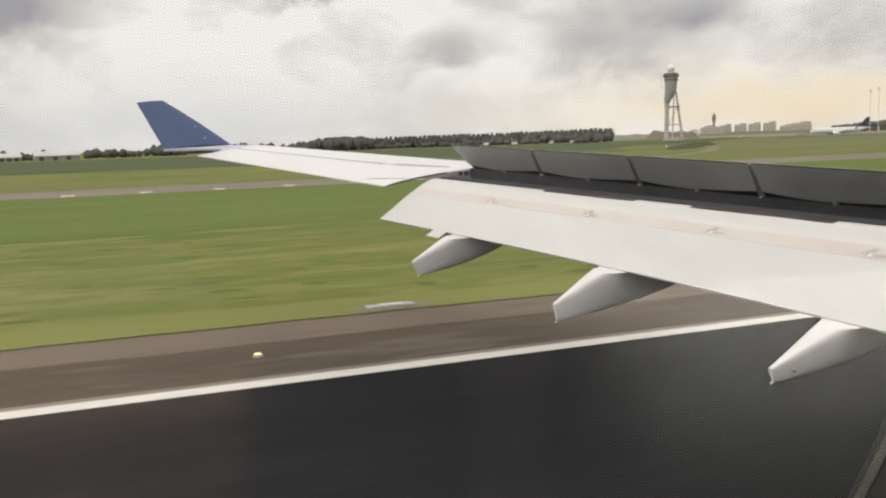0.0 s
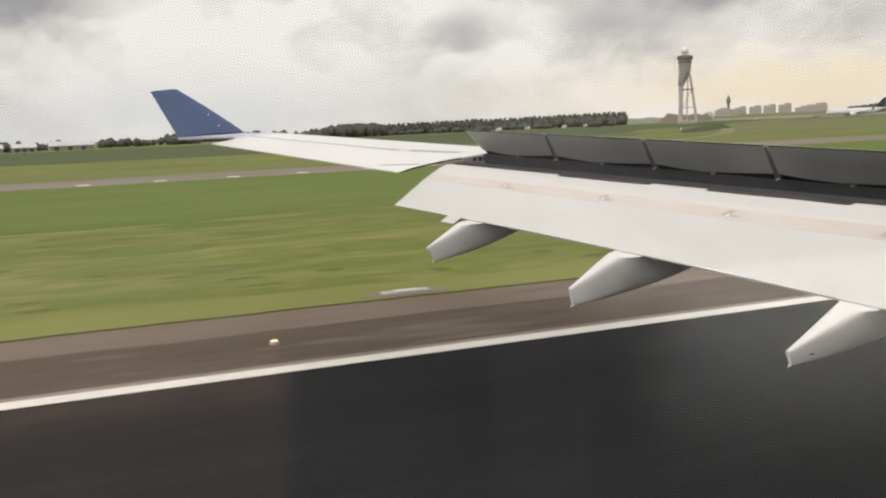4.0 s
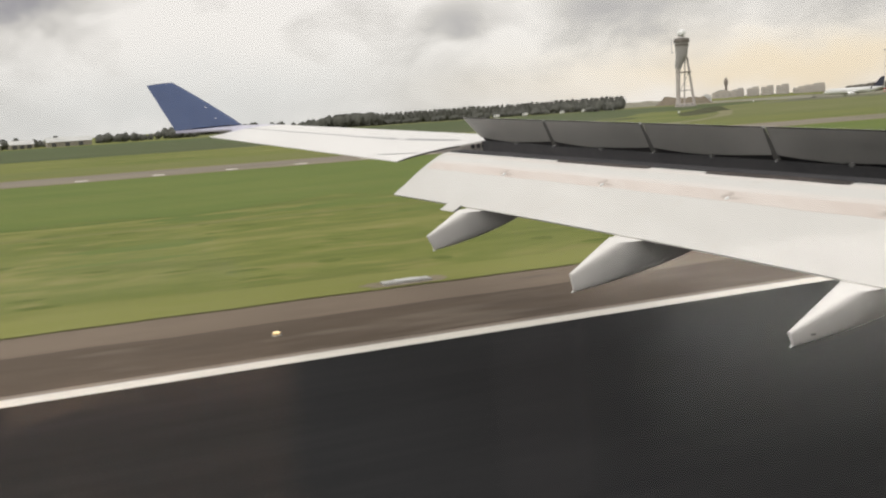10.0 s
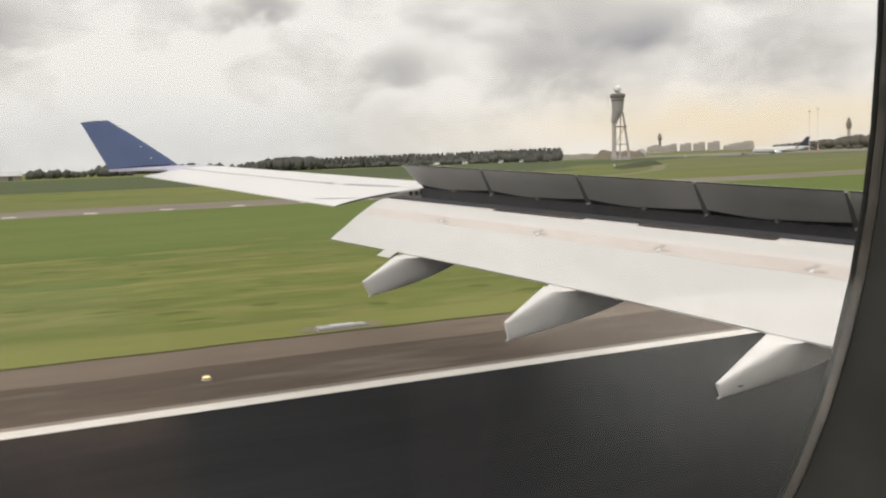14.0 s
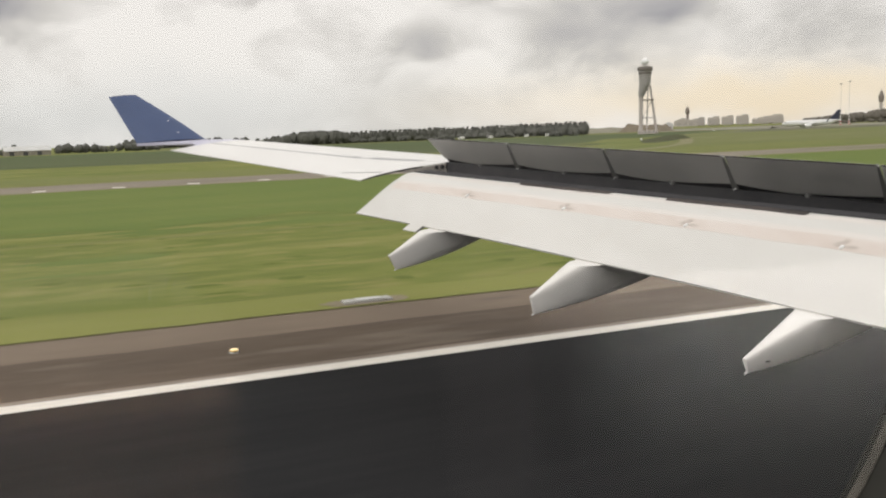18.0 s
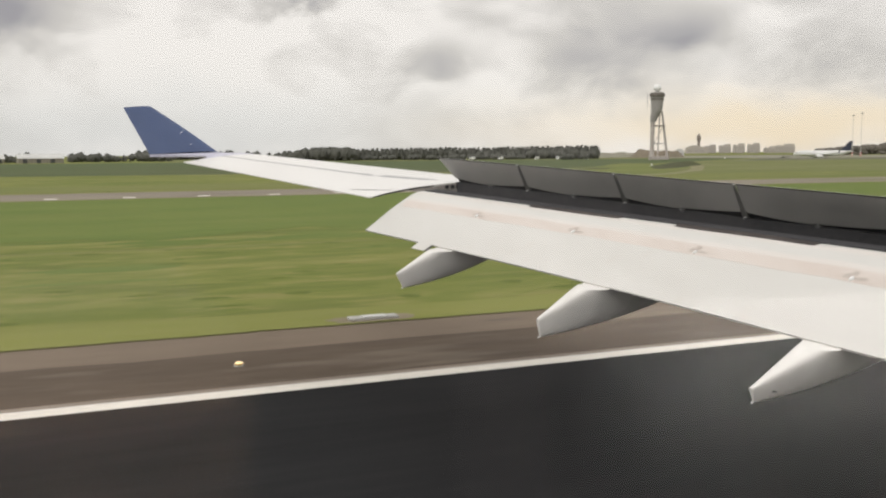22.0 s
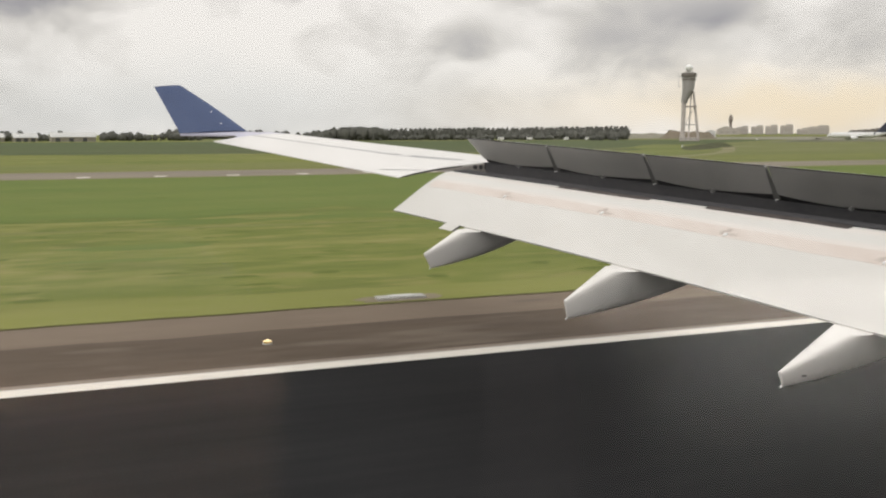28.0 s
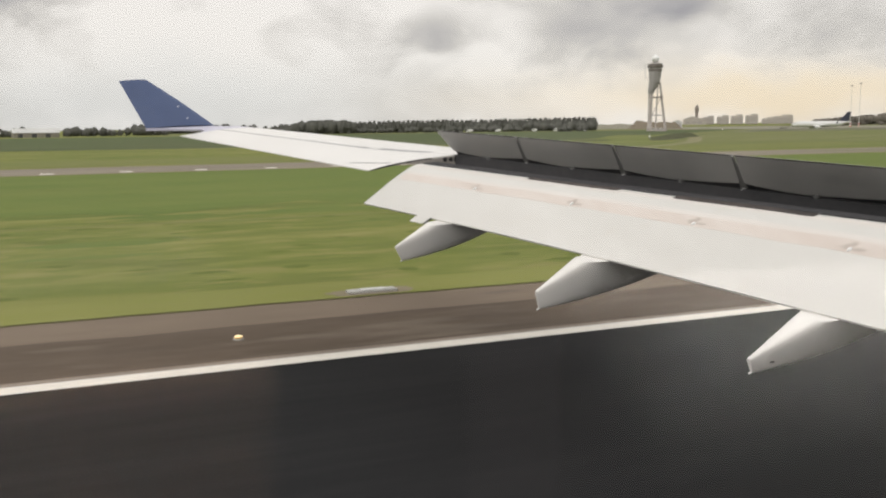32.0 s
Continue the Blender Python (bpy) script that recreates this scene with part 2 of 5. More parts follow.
TURFSHADE = material("turf_edge_shade", (0.160, 0.150, 0.080), (0.178, 0.168, 0.088), 0.95, 2, (0.2, 1, 1), shine=0.05)
BARE = material("bare_dusty_ground", (0.275, 0.228, 0.172), (0.235, 0.205, 0.135), 0.95, 1.5, (0.4, 1, 1), third=(0.20, 0.185, 0.105), amount=0.5, shine=0.1)
DRY = material("dry_grass", (0.165, 0.180, 0.062), (0.20, 0.198, 0.075), 0.95, 0.4, (0.1, 1, 1), third=(0.135, 0.158, 0.046), amount=0.6, fine=7, shine=0.08, patches=(((0.13, 0.162, 0.045), 0.05, (0.2, 1, 1), 0.46, 0.60, 0.8),))
CROP = material("dark_crop", (0.082, 0.108, 0.046), (0.098, 0.124, 0.052), 0.95, 0.02, (0.2, 1, 1), third=(0.074, 0.086, 0.044), amount=0.6, fine=10, shine=0.08, patches=(((0.14, 0.135, 0.075), 0.03, (0.12, 1.6, 1), 0.56, 0.66, 0.6),))
DARKEARTH = material("dark_earth_and_shade", (0.064, 0.070, 0.040), (0.088, 0.100, 0.048), 0.95, 0.12, third=(0.105, 0.098, 0.064), amount=0.5, fine=6, shine=0.05)
TRACK = material("pale_track", (0.255, 0.235, 0.150), (0.225, 0.215, 0.120), 0.95, 0.3, third=(0.20, 0.20, 0.10), amount=0.5, fine=6, shine=0.05)
# muted grass colour with the haze of distance mixed in
FARGRASS = material("haze_paled_meadow", (0.158, 0.172, 0.066), (0.178, 0.185, 0.078), 0.95, 0.03, (0.3, 1, 1), third=(0.140, 0.158, 0.060), amount=0.5, fine=8, shine=0.06, patches=(((0.21, 0.205, 0.105), 0.03, (0.3, 1.5, 1), 0.52, 0.66, 0.7), ((0.125, 0.145, 0.055), 0.02, (0.4, 1.4, 1), 0.54, 0.68, 0.6)))
HILL = material("brown_hill", (0.205, 0.165, 0.130), (0.165, 0.140, 0.108), 0.95, 0.06, third=(0.20, 0.185, 0.125), amount=0.5, fine=6, shine=0.05)
# pale ground colour that includes the haze of distance
RISE = material("haze_paled_ground", (0.250, 0.235, 0.190), (0.285, 0.260, 0.215), 0.95, 0.03, third=(0.225, 0.225, 0.165), amount=0.5, fine=6, shine=0.05)
EARTH = material("bare_earth", (0.150, 0.142, 0.092), (0.115, 0.118, 0.070), 0.9, 0.1, third=(0.095, 0.105, 0.05), amount=0.5)
TAXIWAY = material("taxiway_asphalt", (0.230, 0.200, 0.158), (0.275, 0.240, 0.190), 0.9, 0.06, (0.1, 1, 1), third=(0.180, 0.158, 0.130), amount=0.5, fine=8, shine=0.1, patches=(((0.165, 0.170, 0.085), 0.12, (0.15, 1.2, 1), 0.56, 0.68, 0.6), ((0.10, 0.088, 0.076), 0.09, (0.2, 1.4, 1), 0.56, 0.70, 0.6)))
WHITE_LINE = material("white_marking", (0.82, 0.78, 0.71), (0.75, 0.71, 0.65), 0.8, 1.5, (0.3, 1, 1), third=(0.55, 0.51, 0.46), amount=0.3, fine=6, shine=0.2)
YELLOW_LINE = material("yellow_marking", (0.75, 0.48, 0.045), (0.65, 0.42, 0.05), 0.7, 1.5, third=(0.45, 0.33, 0.08), amount=0.25)
CONCRETE = material("pale_concrete", (0.50, 0.49, 0.46), (0.40, 0.39, 0.37), 0.85, 1.2, third=(0.3, 0.29, 0.27), amount=0.4, bump=0.2)
BARK = material("bark", (0.07, 0.055, 0.04), (0.05, 0.042, 0.032), 0.9, 3)
LEAF = material("dark_leaves", (0.116, 0.118, 0.104), (0.130, 0.130, 0.114), 0.95, 0.12, third=(0.104, 0.107, 0.097), amount=0.4, fine=4, shine=0.02)
# leaf colour greyed to carry the haze of the far wood
FARLEAF = material("haze_tinted_leaves", (0.150, 0.138, 0.118), (0.170, 0.155, 0.132), 0.95, 0.05, third=(0.135, 0.125, 0.108), amount=0.4, fine=4, shine=0.02)
RUSTBROWN = material("brown_cornice", (0.24, 0.20, 0.175), (0.20, 0.17, 0.15), 0.7, 0.5)
DARKRIM = material("dark_brown_rim", (0.185, 0.163, 0.146), (0.158, 0.140, 0.126), 0.7, 0.5)
# pinkish concrete with distance haze blended into the paint
HAZE = material("haze_tinted_concrete", (0.51, 0.46, 0.425), (0.45, 0.41, 0.385), 0.9, 0.03, third=(0.38, 0.35, 0.335), amount=0.4)
PALE = material("pale_cladding", (0.62, 0.62, 0.60), (0.54, 0.54, 0.52), 0.6, 0.1, third=(0.45, 0.45, 0.43), amount=0.3)
GREYCLAD = material("grey_cladding", (0.315, 0.30, 0.288), (0.35, 0.335, 0.32), 0.6, 0.15, third=(0.27, 0.257, 0.247), amount=0.4)
DARKGLASS = material("dark_glazing", (0.03, 0.035, 0.04), (0.05, 0.055, 0.06), 0.15, 1)
ROOF = material("weathered_roof", (0.34, 0.31, 0.26), (0.28, 0.255, 0.215), 0.85, 0.2, third=(0.22, 0.21, 0.17), amount=0.4)
DOORS = material("hangar_door", (0.055, 0.055, 0.06), (0.07, 0.07, 0.072), 0.6, 0.4, (3, 1, 0.3))
RED = material("signal_red", (0.5, 0.06, 0.04), (0.45, 0.07, 0.05), 0.6, 1)
SIGN = material("sign_yellow", (0.72, 0.5, 0.2), (0.66, 0.47, 0.2), 0.5, 2)
JET = material("jet_white", (0.74, 0.74, 0.73), (0.68, 0.68, 0.67), 0.35, 0.5)
DARKBLUE = material("tail_dark", (0.03, 0.035, 0.06), (0.04, 0.045, 0.07), 0.4, 1)
RADOME = material("radome_white", (0.85, 0.85, 0.85), (0.8, 0.8, 0.79), 0.4, 0.5)


def lamp_glass(name, colour, power):
    m = bpy.data.materials.new(name)
    m.use_nodes = True
    b = m.node_tree.nodes["Principled BSDF"]
    b.inputs["Base Color"].default_value = (*colour, 1)
    b.inputs["Emission Color"].default_value = (*colour, 1)
    b.inputs["Emission Strength"].default_value = power
    return m


LAMP = lamp_glass("warm_lamp", (1.0, 0.78, 0.42), 0.5)
BEAM = lamp_glass("landing_lamp", (1.0, 0.97, 0.9), 4.0)

PANE = bpy.data.materials.new("window_acrylic")
PANE.use_nodes = True
pt = PANE.node_tree
pt.nodes.remove(pt.nodes["Principled BSDF"])
clear, gloss, mixed, fres = (pt.nodes.new(k) for k in ("ShaderNodeBsdfTransparent", "ShaderNodeBsdfGlossy", "ShaderNodeMixShader", "ShaderNodeFresnel"))
gloss.inputs["Roughness"].default_value = 0.075
fres.inputs["IOR"].default_value = 1.75
pt.links.new(fres.outputs[0], mixed.inputs[0])
pt.links.new(clear.outputs[0], mixed.inputs[1])
pt.links.new(gloss.outputs[0], mixed.inputs[2])
pt.links.new(mixed.outputs[0], pt.nodes["Material Output"].inputs[0])


# ---- builders ----
def thing(name, place, label, category, group=""):
    e = new(name)
    e.empty_display_size = 0.3
    e.matrix_basis = Matrix.Translation(place)
    return tagged(e, label, category, group)


def mesh_of(name, bm, mat, smooth=False):
    bmesh.ops.recalc_face_normals(bm, faces=bm.faces[:])
    if smooth:
        for f in bm.faces:
            f.smooth = True
        for e in bm.edges:
            if len(e.link_faces) == 2 and e.calc_face_angle(0) > 0.6:
                e.smooth = False
    me = bpy.data.meshes.new(name)
    bm.to_mesh(me)
    bm.free()
    me.materials.append(mat)
    return me


def part(name, bm, mat, parent, label="", smooth=False):
    """One mesh, made in world coordinates, under a thing or a part."""
    ob = new(name, mesh_of(name, bm, mat, smooth))
    ob.parent = parent
    if parent.type == "EMPTY":
        ob.matrix_parent_inverse = parent.matrix_basis.inverted()
    return tagged(ob, label)


def solo(name, bm, mat, label="", category="", group="", kind="", smooth=False):
    return tagged(new(name, mesh_of(name, bm, mat, smooth)), label, category, group, kind)


def add_box(bm, x0, y0, z0, x1, y1, z1, bevel=0.0, m=None):
    r = bmesh.ops.create_cube(bm, size=1)
    bmesh.ops.scale(bm, vec=(x1 - x0, y1 - y0, z1 - z0), verts=r["verts"])
    bmesh.ops.translate(bm, vec=((x0 + x1) / 2, (y0 + y1) / 2, (z0 + z1) / 2), verts=r["verts"])
    if bevel:
        edges = list({e for v in r["verts"] for e in v.link_edges})
        got = bmesh.ops.bevel(bm, geom=edges, offset=bevel, segments=2, affect="EDGES")
        if m:
            bmesh.ops.transform(bm, matrix=m, verts=list({v for f in got["faces"] for v in f.verts}))
    elif m:
        bmesh.ops.transform(bm, matrix=m, verts=r["verts"])
    return bm


def box(*a, **k):
    return add_box(bmesh.new(), *a, **k)


def add_tube(bm, a, b, r1, r2=None, seg=10):
    a, b = Vector(a), Vector(b)
    r2 = r1 if r2 is None else r2
    got = bmesh.ops.create_cone(bm, cap_ends=True, segments=seg, radius1=r1, radius2=r2, depth=(b - a).length)
    turn = (b - a).to_track_quat("Z", "Y").to_matrix().to_4x4()
    bmesh.ops.transform(bm, matrix=Matrix.Translation((a + b) / 2) @ turn, verts=got["verts"])
    return bm


def tube(*a, **k):
    return add_tube(bmesh.new(), *a, **k)


def loft(rings, caps=True, bm=None, closed=True):
    """A skin through rings of equal count."""
    bm = bm or bmesh.new()
    vs = [[bm.verts.new(p) for p in ring] for ring in rings]
    n = len(rings[0])
    for a, b in zip(vs, vs[1:]):
        for i in range(n if closed else n - 1):
            j = (i + 1) % n
            bm.faces.new((a[i], a[j], b[j], b[i]))
    if caps and closed:
        bm.faces.new(vs[0])
        bm.faces.new(list(reversed(vs[-1])))
    return bm


def sheet(x0, x1, nx, edge0, edge1, z, ny=1):
    """A flat sheet between two edges y(x)."""
    bm = bmesh.new()
    cols = []
    for i in range(nx + 1):
        x = x0 + (x1 - x0) * i / nx
        ya, yb = edge0(x), edge1(x)
        cols.append([bm.verts.new((x, ya + (yb - ya) * j / ny, z)) for j in range(ny + 1)])
    for a, b in zip(cols, cols[1:]):
        for j in range(ny):
            bm.faces.new((a[j], b[j], b[j + 1], a[j + 1]))
    return bm


def lerp(a, b, k):
    return tuple(p + (q - p) * k for p, q in zip(a, b))


def tables(x, xs, ys):
    return float(np.interp(x, xs, ys))


# ---- the ground ----
g = bmesh.new()
bmesh.ops.create_grid(g, x_segments=40, y_segments=40, size=4700)
ground = solo("ground", g, GRASS, "flat airfield of mown green grass", "ground", kind="structure")
ground.location.z = -0.06


def ragged(y, big, seed):
    return lambda x: y + big * (noise.noise((x * 0.10, seed, 0)) + 0.6 * noise.noise((x * 0.45, seed, 5)) + 0.35 * noise.noise((x * 1.7, seed, 9)))


flat = lambda y: (lambda x: y)
solo("runway", sheet(-620, 620, 20, flat(-26.5), flat(21.45), 0.0), RUNWAY, "dark grey asphalt runway with streaks of rubber", "runway", kind="structure")
solo("runway_shoulder", sheet(-620, 620, 1240, flat(21.45), ragged(25.4, 0.28, 11.0), 0.0), SHOULDER, "dark brown-grey blotched asphalt shoulder beside the runway", "pavement", kind="structure")
solo("outer_shoulder", sheet(-620, 620, 1240, ragged(25.4, 0.28, 11.0), ragged(28.1, 0.16, 3.0), 0.0), OUTER, "paler brown outer strip of the shoulder", "pavement", kind="structure")
solo("dusty_strip", sheet(-620, 620, 20, flat(21.30), flat(21.58), 0.004), FRINGE, "pale dusty seam outside the runway edge line", "pavement", kind="structure")
solo("edge_line", sheet(-170, 138, 12, flat(20.66), flat(21.27), 0.008), WHITE_LINE, "broad white painted runway edge line", "marking", kind="structure")
# flat strip whose colour stands for the shadowed edge of the grass
solo("turf_edge", sheet(-620, 620, 1240, ragged(28.01, 0.16, 3.0), ragged(28.18, 0.16, 3.0), 0.012), TURFSHADE, "olive strip painted for the shaded edge of the turf", "ground", kind="stuff")
solo("grass_verge", sheet(-620, 620, 1240, ragged(28.10, 0.16, 3.0), ragged(31.0, 0.5, 13.0), 0.03), PALEGRASS, "ragged pale grass verge along the shoulder", "grass", kind="stuff")
solo("lush_band", sheet(-700, 900, 400, ragged(64, 6.0, 17.0), ragged(122, 1.0, 1.5), -0.045), LUSH, "band of deeper green grass before the taxiway", "grass", kind="stuff")
tufts = bmesh.new()
rnd = random.Random(9)
for i in range(300):
    x, y = rnd.uniform(-90, 140), 33 + 70 * rnd.random() ** 1.3
    w, d = rnd.uniform(0.35, 1.2), rnd.uniform(0.12, 0.5)
    top = tufts.verts.new((x, y, -0.02 + rnd.uniform(-0.01, 0.01)))
    ring = [tufts.verts.new((x + w * math.cos(a) * rnd.uniform(0.7, 1.2), y + d * math.sin(a) * rnd.uniform(0.7, 1.2), -0.06)) for a in (j * math.tau / 9 for j in range(9))]
    for j in range(9):
        tufts.faces.new((top, ring[j], ring[(j + 1) % 9]))
streaks = bmesh.new()
for i in range(420):
    x, y = rnd.uniform(-150, 260), 63 + rnd.gauss(0, 8.5)
    w, d = rnd.uniform(1.5, 7), rnd.uniform(0.3, 1.6)
    streaks.faces.new([streaks.verts.new((x + w * math.cos(a) * rnd.uniform(0.6, 1.2), y + d * math.sin(a) * rnd.uniform(0.6, 1.2), -0.052 - 0.006 * (i % 40) / 40)) for a in (j * math.tau / 11 for j in range(11))])
solo("grass_streaks", streaks, LUSH, "streaks of deeper green in the mown grass", "grass", kind="stuff")
solo("grass_tufts", tufts, TUFT, "scattered darker tufts in the mown grass", "grass", kind="stuff")

# ground marks and strips away from the runway
solo("worn_track", sheet(-400, 400, 200, ragged(55.6, 0.5, 7.0), ragged(56.5, 0.5, 8.0), -0.05), DRY, "thin line of dry yellowish grass", "grass", kind="stuff")
solo("taxiway", sheet(-700, 900, 200, ragged(122.5, 0.8, 1.5), ragged(142, 1.2, 2.5), -0.03), TAXIWAY, "pale brown-grey taxiway across the grass", "taxiway", kind="structure")
solo("meadow_strip", sheet(-700, 900, 160, ragged(150, 2.0, 4.5), ragged(178, 3.0, 6.5), -0.045), DRY, "band of paler dry grass behind the taxiway", "grass", kind="stuff")
solo("crop_field", sheet(-1200, 500, 60, lambda x: max(262 - 0.16 * x, 243 + 0.9 * (x - 120)), lambda x: max(640 - 0.1 * x, 243.2 + 0.9 * (x - 120)), -0.02), CROP, "field of dark green crops before the trees", "field", kind="stuff")
solo("far_meadow", sheet(60, 1500, 120, lambda x: max(185 + 5 * noise.noise((x * 0.02, 3, 1)), 0.42 * x), lambda x: 1150 - 0.05 * x, -0.035), FARGRASS, "meadow on the far side of the airfield, haze put in its colour", "grass", kind="stuff")
for off, seed in ((121.6, 21.0), (141.4, 23.0)):
    solo("taxiway_verge", sheet(-700, 900, 800, ragged(off, 0.9, seed), ragged(off + 1.9, 0.9, seed + 1), -0.026), BARE, "ragged dusty grass edge of the taxiway", "grass", kind="stuff")
dash = solo("taxiway_dash", box(-0.8, -0.9, 0, 0.8, 0.9, 0.012), WHITE_LINE, "short white painted dash on the taxiway edge", "marking", "dashes along the taxiway")
dash.matrix_basis = pose(-4.0, 125.4, -0.028)
for i in range(1, 6):
    copy_thing(dash, pose(-4.0 + 9.6 * i, 125.4 + 0.1 * i, -0.028))

# the paved island, exits and yellow bars further along the runway
solo("exit_pavement", sheet(150, 215, 60, flat(21.45), lambda x: 28 + 16 * math.exp(-((x - 182) / 18) ** 2), 0.002), SHOULDER, "paved runway exit with yellow bars", "pavement", kind="structure")
bar = solo("yellow_bar", box(-0.45, -2.6, 0, 0.45, 2.6, 0.01), YELLOW_LINE, "broad yellow painted bar across the shoulder", "marking", "yellow bars")
bar.matrix_basis = pose(142, 24.3, 0.004, 0, 0, -8)
copy_thing(bar, pose(154, 24.6, 0.004, 0, 0, -8))
for off in (0.0, 0.35):
    solo("yellow_line", sheet(138, 220, 4, flat(20.8 + off), flat(20.95 + off), 0.008), YELLOW_LINE, "thin yellow painted double line at the exit", "marking", kind="structure")


solo("paved_exit", sheet(-190, -50, 140, flat(28.0), lambda x: 28.5 + 95 * math.exp(-max(0.0, abs(x + 120) - 18) / 9), 0.036), SHOULDER, "patched brown paved exit with rounded grass corners", "pavement", kind="structure")
solo("side_taxiway", sheet(-430, -262, 90, flat(28.0), lambda x: 30 + 30 * math.exp(-((x + 350) / 60) ** 2), 0.036), RUNWAY, "dark asphalt taxiway joining the runway", "taxiway", kind="structure")
solo("taxiway_line", sheet(-430, -250, 60, lambda x: 24 + 14 * ((x + 430) / 180) ** 2, lambda x: 24.3 + 14 * ((x + 430) / 180) ** 2, 0.042), YELLOW_LINE, "thin yellow guide line on the side taxiway", "marking", kind="structure")


def crossing():
    """The rounded paved island behind, where a taxiway runs off the runway."""
    bm = bmesh.new()
    ring = [bm.verts.new((-238 + 26 * math.cos(a), 40 + 10.5 * math.sin(a), 0.05)) for a in (i * math.tau / 64 for i in range(64))]
    bm.faces.new(ring)
    solo("island", bm, SHOULDER, "rounded brown paved island between taxiway and runway", "pavement", kind="structure")
    rim = bmesh.new()
    inner = [(-238 + 26 * math.cos(a), 40 + 10.5 * math.sin(a), 0.056) for a in (i * math.tau / 64 for i in range(33, 63))]
    outer = [(-238 + 26.8 * math.cos(a), 40 + 11.3 * math.sin(a), 0.056) for a in (i * math.tau / 64 for i in range(33, 63))]
    loft([inner, outer], caps=False, bm=rim, closed=False)
    solo("island_rim", rim, YELLOW_LINE, "curved yellow line round the paved island", "marking", kind="structure")


crossing()

# ---- the airliner ----
airliner = thing("airliner", (9.0, -2.62, 0.0), "white airliner wing with blue winglet, flaps down and spoilers raised", "airliner")


def te(y):
    k = (18.3 - y) / 9.9
    return 5.54 + 3.515 * k, 3.968 - 0.93 * k + 0.048 * math.sin(math.pi * min(1.0, max(0.0, k)))


def front(y):
    k = (18.3 - y) / 8.65
    return 6.75 + 3.57 * k, 4.76 - 0.595 * k


def hinge(y):
    k = (18.5 - y) / 7.7
    return 7.835 + 3.705 * k, 4.933 - 0.641 * k


def raised(y):
    k = (18.5 - y) / 8.3
    return 7.236 + 3.634 * k, 5.484 - 0.569 * k


def nose(y):
    return 4.9 + 0.655 * (27.3 - y)


def crest(y):
    return tables(y, (0.2, 12.2, 17.9, 21.0, 27.4), (3.95, 4.5, 4.86, 5.09, 5.66))


PROFILE = ((0.0, 0.0), (0.12, 0.22), (0.25, 0.45), (0.40, 0.72), (0.55, 0.92), (0.68, 1.0), (0.8, 0.98), (0.9, 0.86), (0.97, 0.6), (1.0, 0.25))


def tip_section(y, u0=0.0, u1=1.0):
    """Outer wing, upper side from u0 to u1 of the chord and back below it."""
    k = (27.2 - y) / 8.6
    x0, z0 = 2.48 + 3.27 * k, 5.43 - 0.78 * k
    c, top = nose(y) - x0, crest(y)
    thick = 0.105 * c
    us = [u0 + (u1 - u0) * i / 9 for i in range(10)]
    # the aileron arches up where it meets the spoilers
    near = min(1.0, max(0.0, (21.4 - y) / 2.8)) ** 1.5
    arch = lambda u: near * tables(u, (0, 0.06, 0.15, 0.23, 0.43, 0.6, 1), (0, 0.05, 0.085, 0.10, 0.10, 0.03, 0))
    up = [(x0 + u * c, y, z0 + (top - z0) * tables(u, [p[0] for p in PROFILE], [p[1] for p in PROFILE]) + arch(u)) for u in us]
    low = [(x, y, z - 0.02 - thick * tables(u, (0, 0.3, 0.44, 0.6, 0.85, 1.0), (0.0, 0.05, 0.14, 0.8, 0.9, 0.4))) for u, (x, _, z) in zip(us, up)]
    return up + low[::-1]


spans = [26.72 - 8.12 * i / 14 for i in range(15)]
SPLIT = 0.44
part("outer_wing", loft([tip_section(y, SPLIT, 1.0) for y in spans]), WHITE, airliner, smooth=True)
for y0, y1 in ((26.72, 22.701), (22.70, 18.62)):
    part("aileron", loft([tip_section(y0 + (y1 - y0) * i / 6, 0.0, SPLIT - 0.014) for i in range(7)]), WHITE, airliner, smooth=True)
part("wing_tip_cap", loft([tip_section(y, u, 1.0) for y, u in ((27.2, 0.34), (27.0, 0.32), (26.82, 0.28), (26.73, 0.16))]), LILAC, airliner, "pale lilac wing tip", smooth=True)
seam = [lerp(tip_section(y)[3], tip_section(y)[4], 0.95) for y in (26.72 - 7.2 * i / 14 for i in range(15))]
part("aileron_seam", loft([[(x - 0.06, y, z - 0.05), (x + 0.20, y, z - 0.04), (x + 0.20, y, z + 0.014), (x - 0.06, y, z - 0.003)] for x, y, z in seam]), LINE, airliner, "grey shadowed hinge gap")


def main_section(y):
    """Fixed wing ahead of the spoiler hinge."""
    x0, z0 = hinge(y)
    c, top = nose(y) - x0, max(crest(y), hinge(y)[1] + 0.06)
    thick = 0.13 * (c + 1.5)
    us = (0, 0.1, 0.25, 0.4, 0.55, 0.7, 0.82, 0.92, 0.98, 1.0)
    hs = (0, 0.35, 0.75, 0.97, 1.0, 0.93, 0.78, 0.5, 0.2, -0.2)
    up = [(x0 + u * c, y, z0 + (top - z0) * h - (1 - h if u > 0.6 else 0) * 0.25) for u, h in zip(us, hs)]
    low = [(x0 + u * c, y, tables(u, (0, 0.4, 0.8, 1.0), (z0 - thick, top - thick * 1.15, top - thick * 0.9, top - thick * 0.5))) for u in us]
    return up + low[::-1]


inner = [18.6 - 18.3 * i / 24 for i in range(25)]
part("wing", loft([main_section(y) for y in inner]), WHITE, airliner, smooth=True)
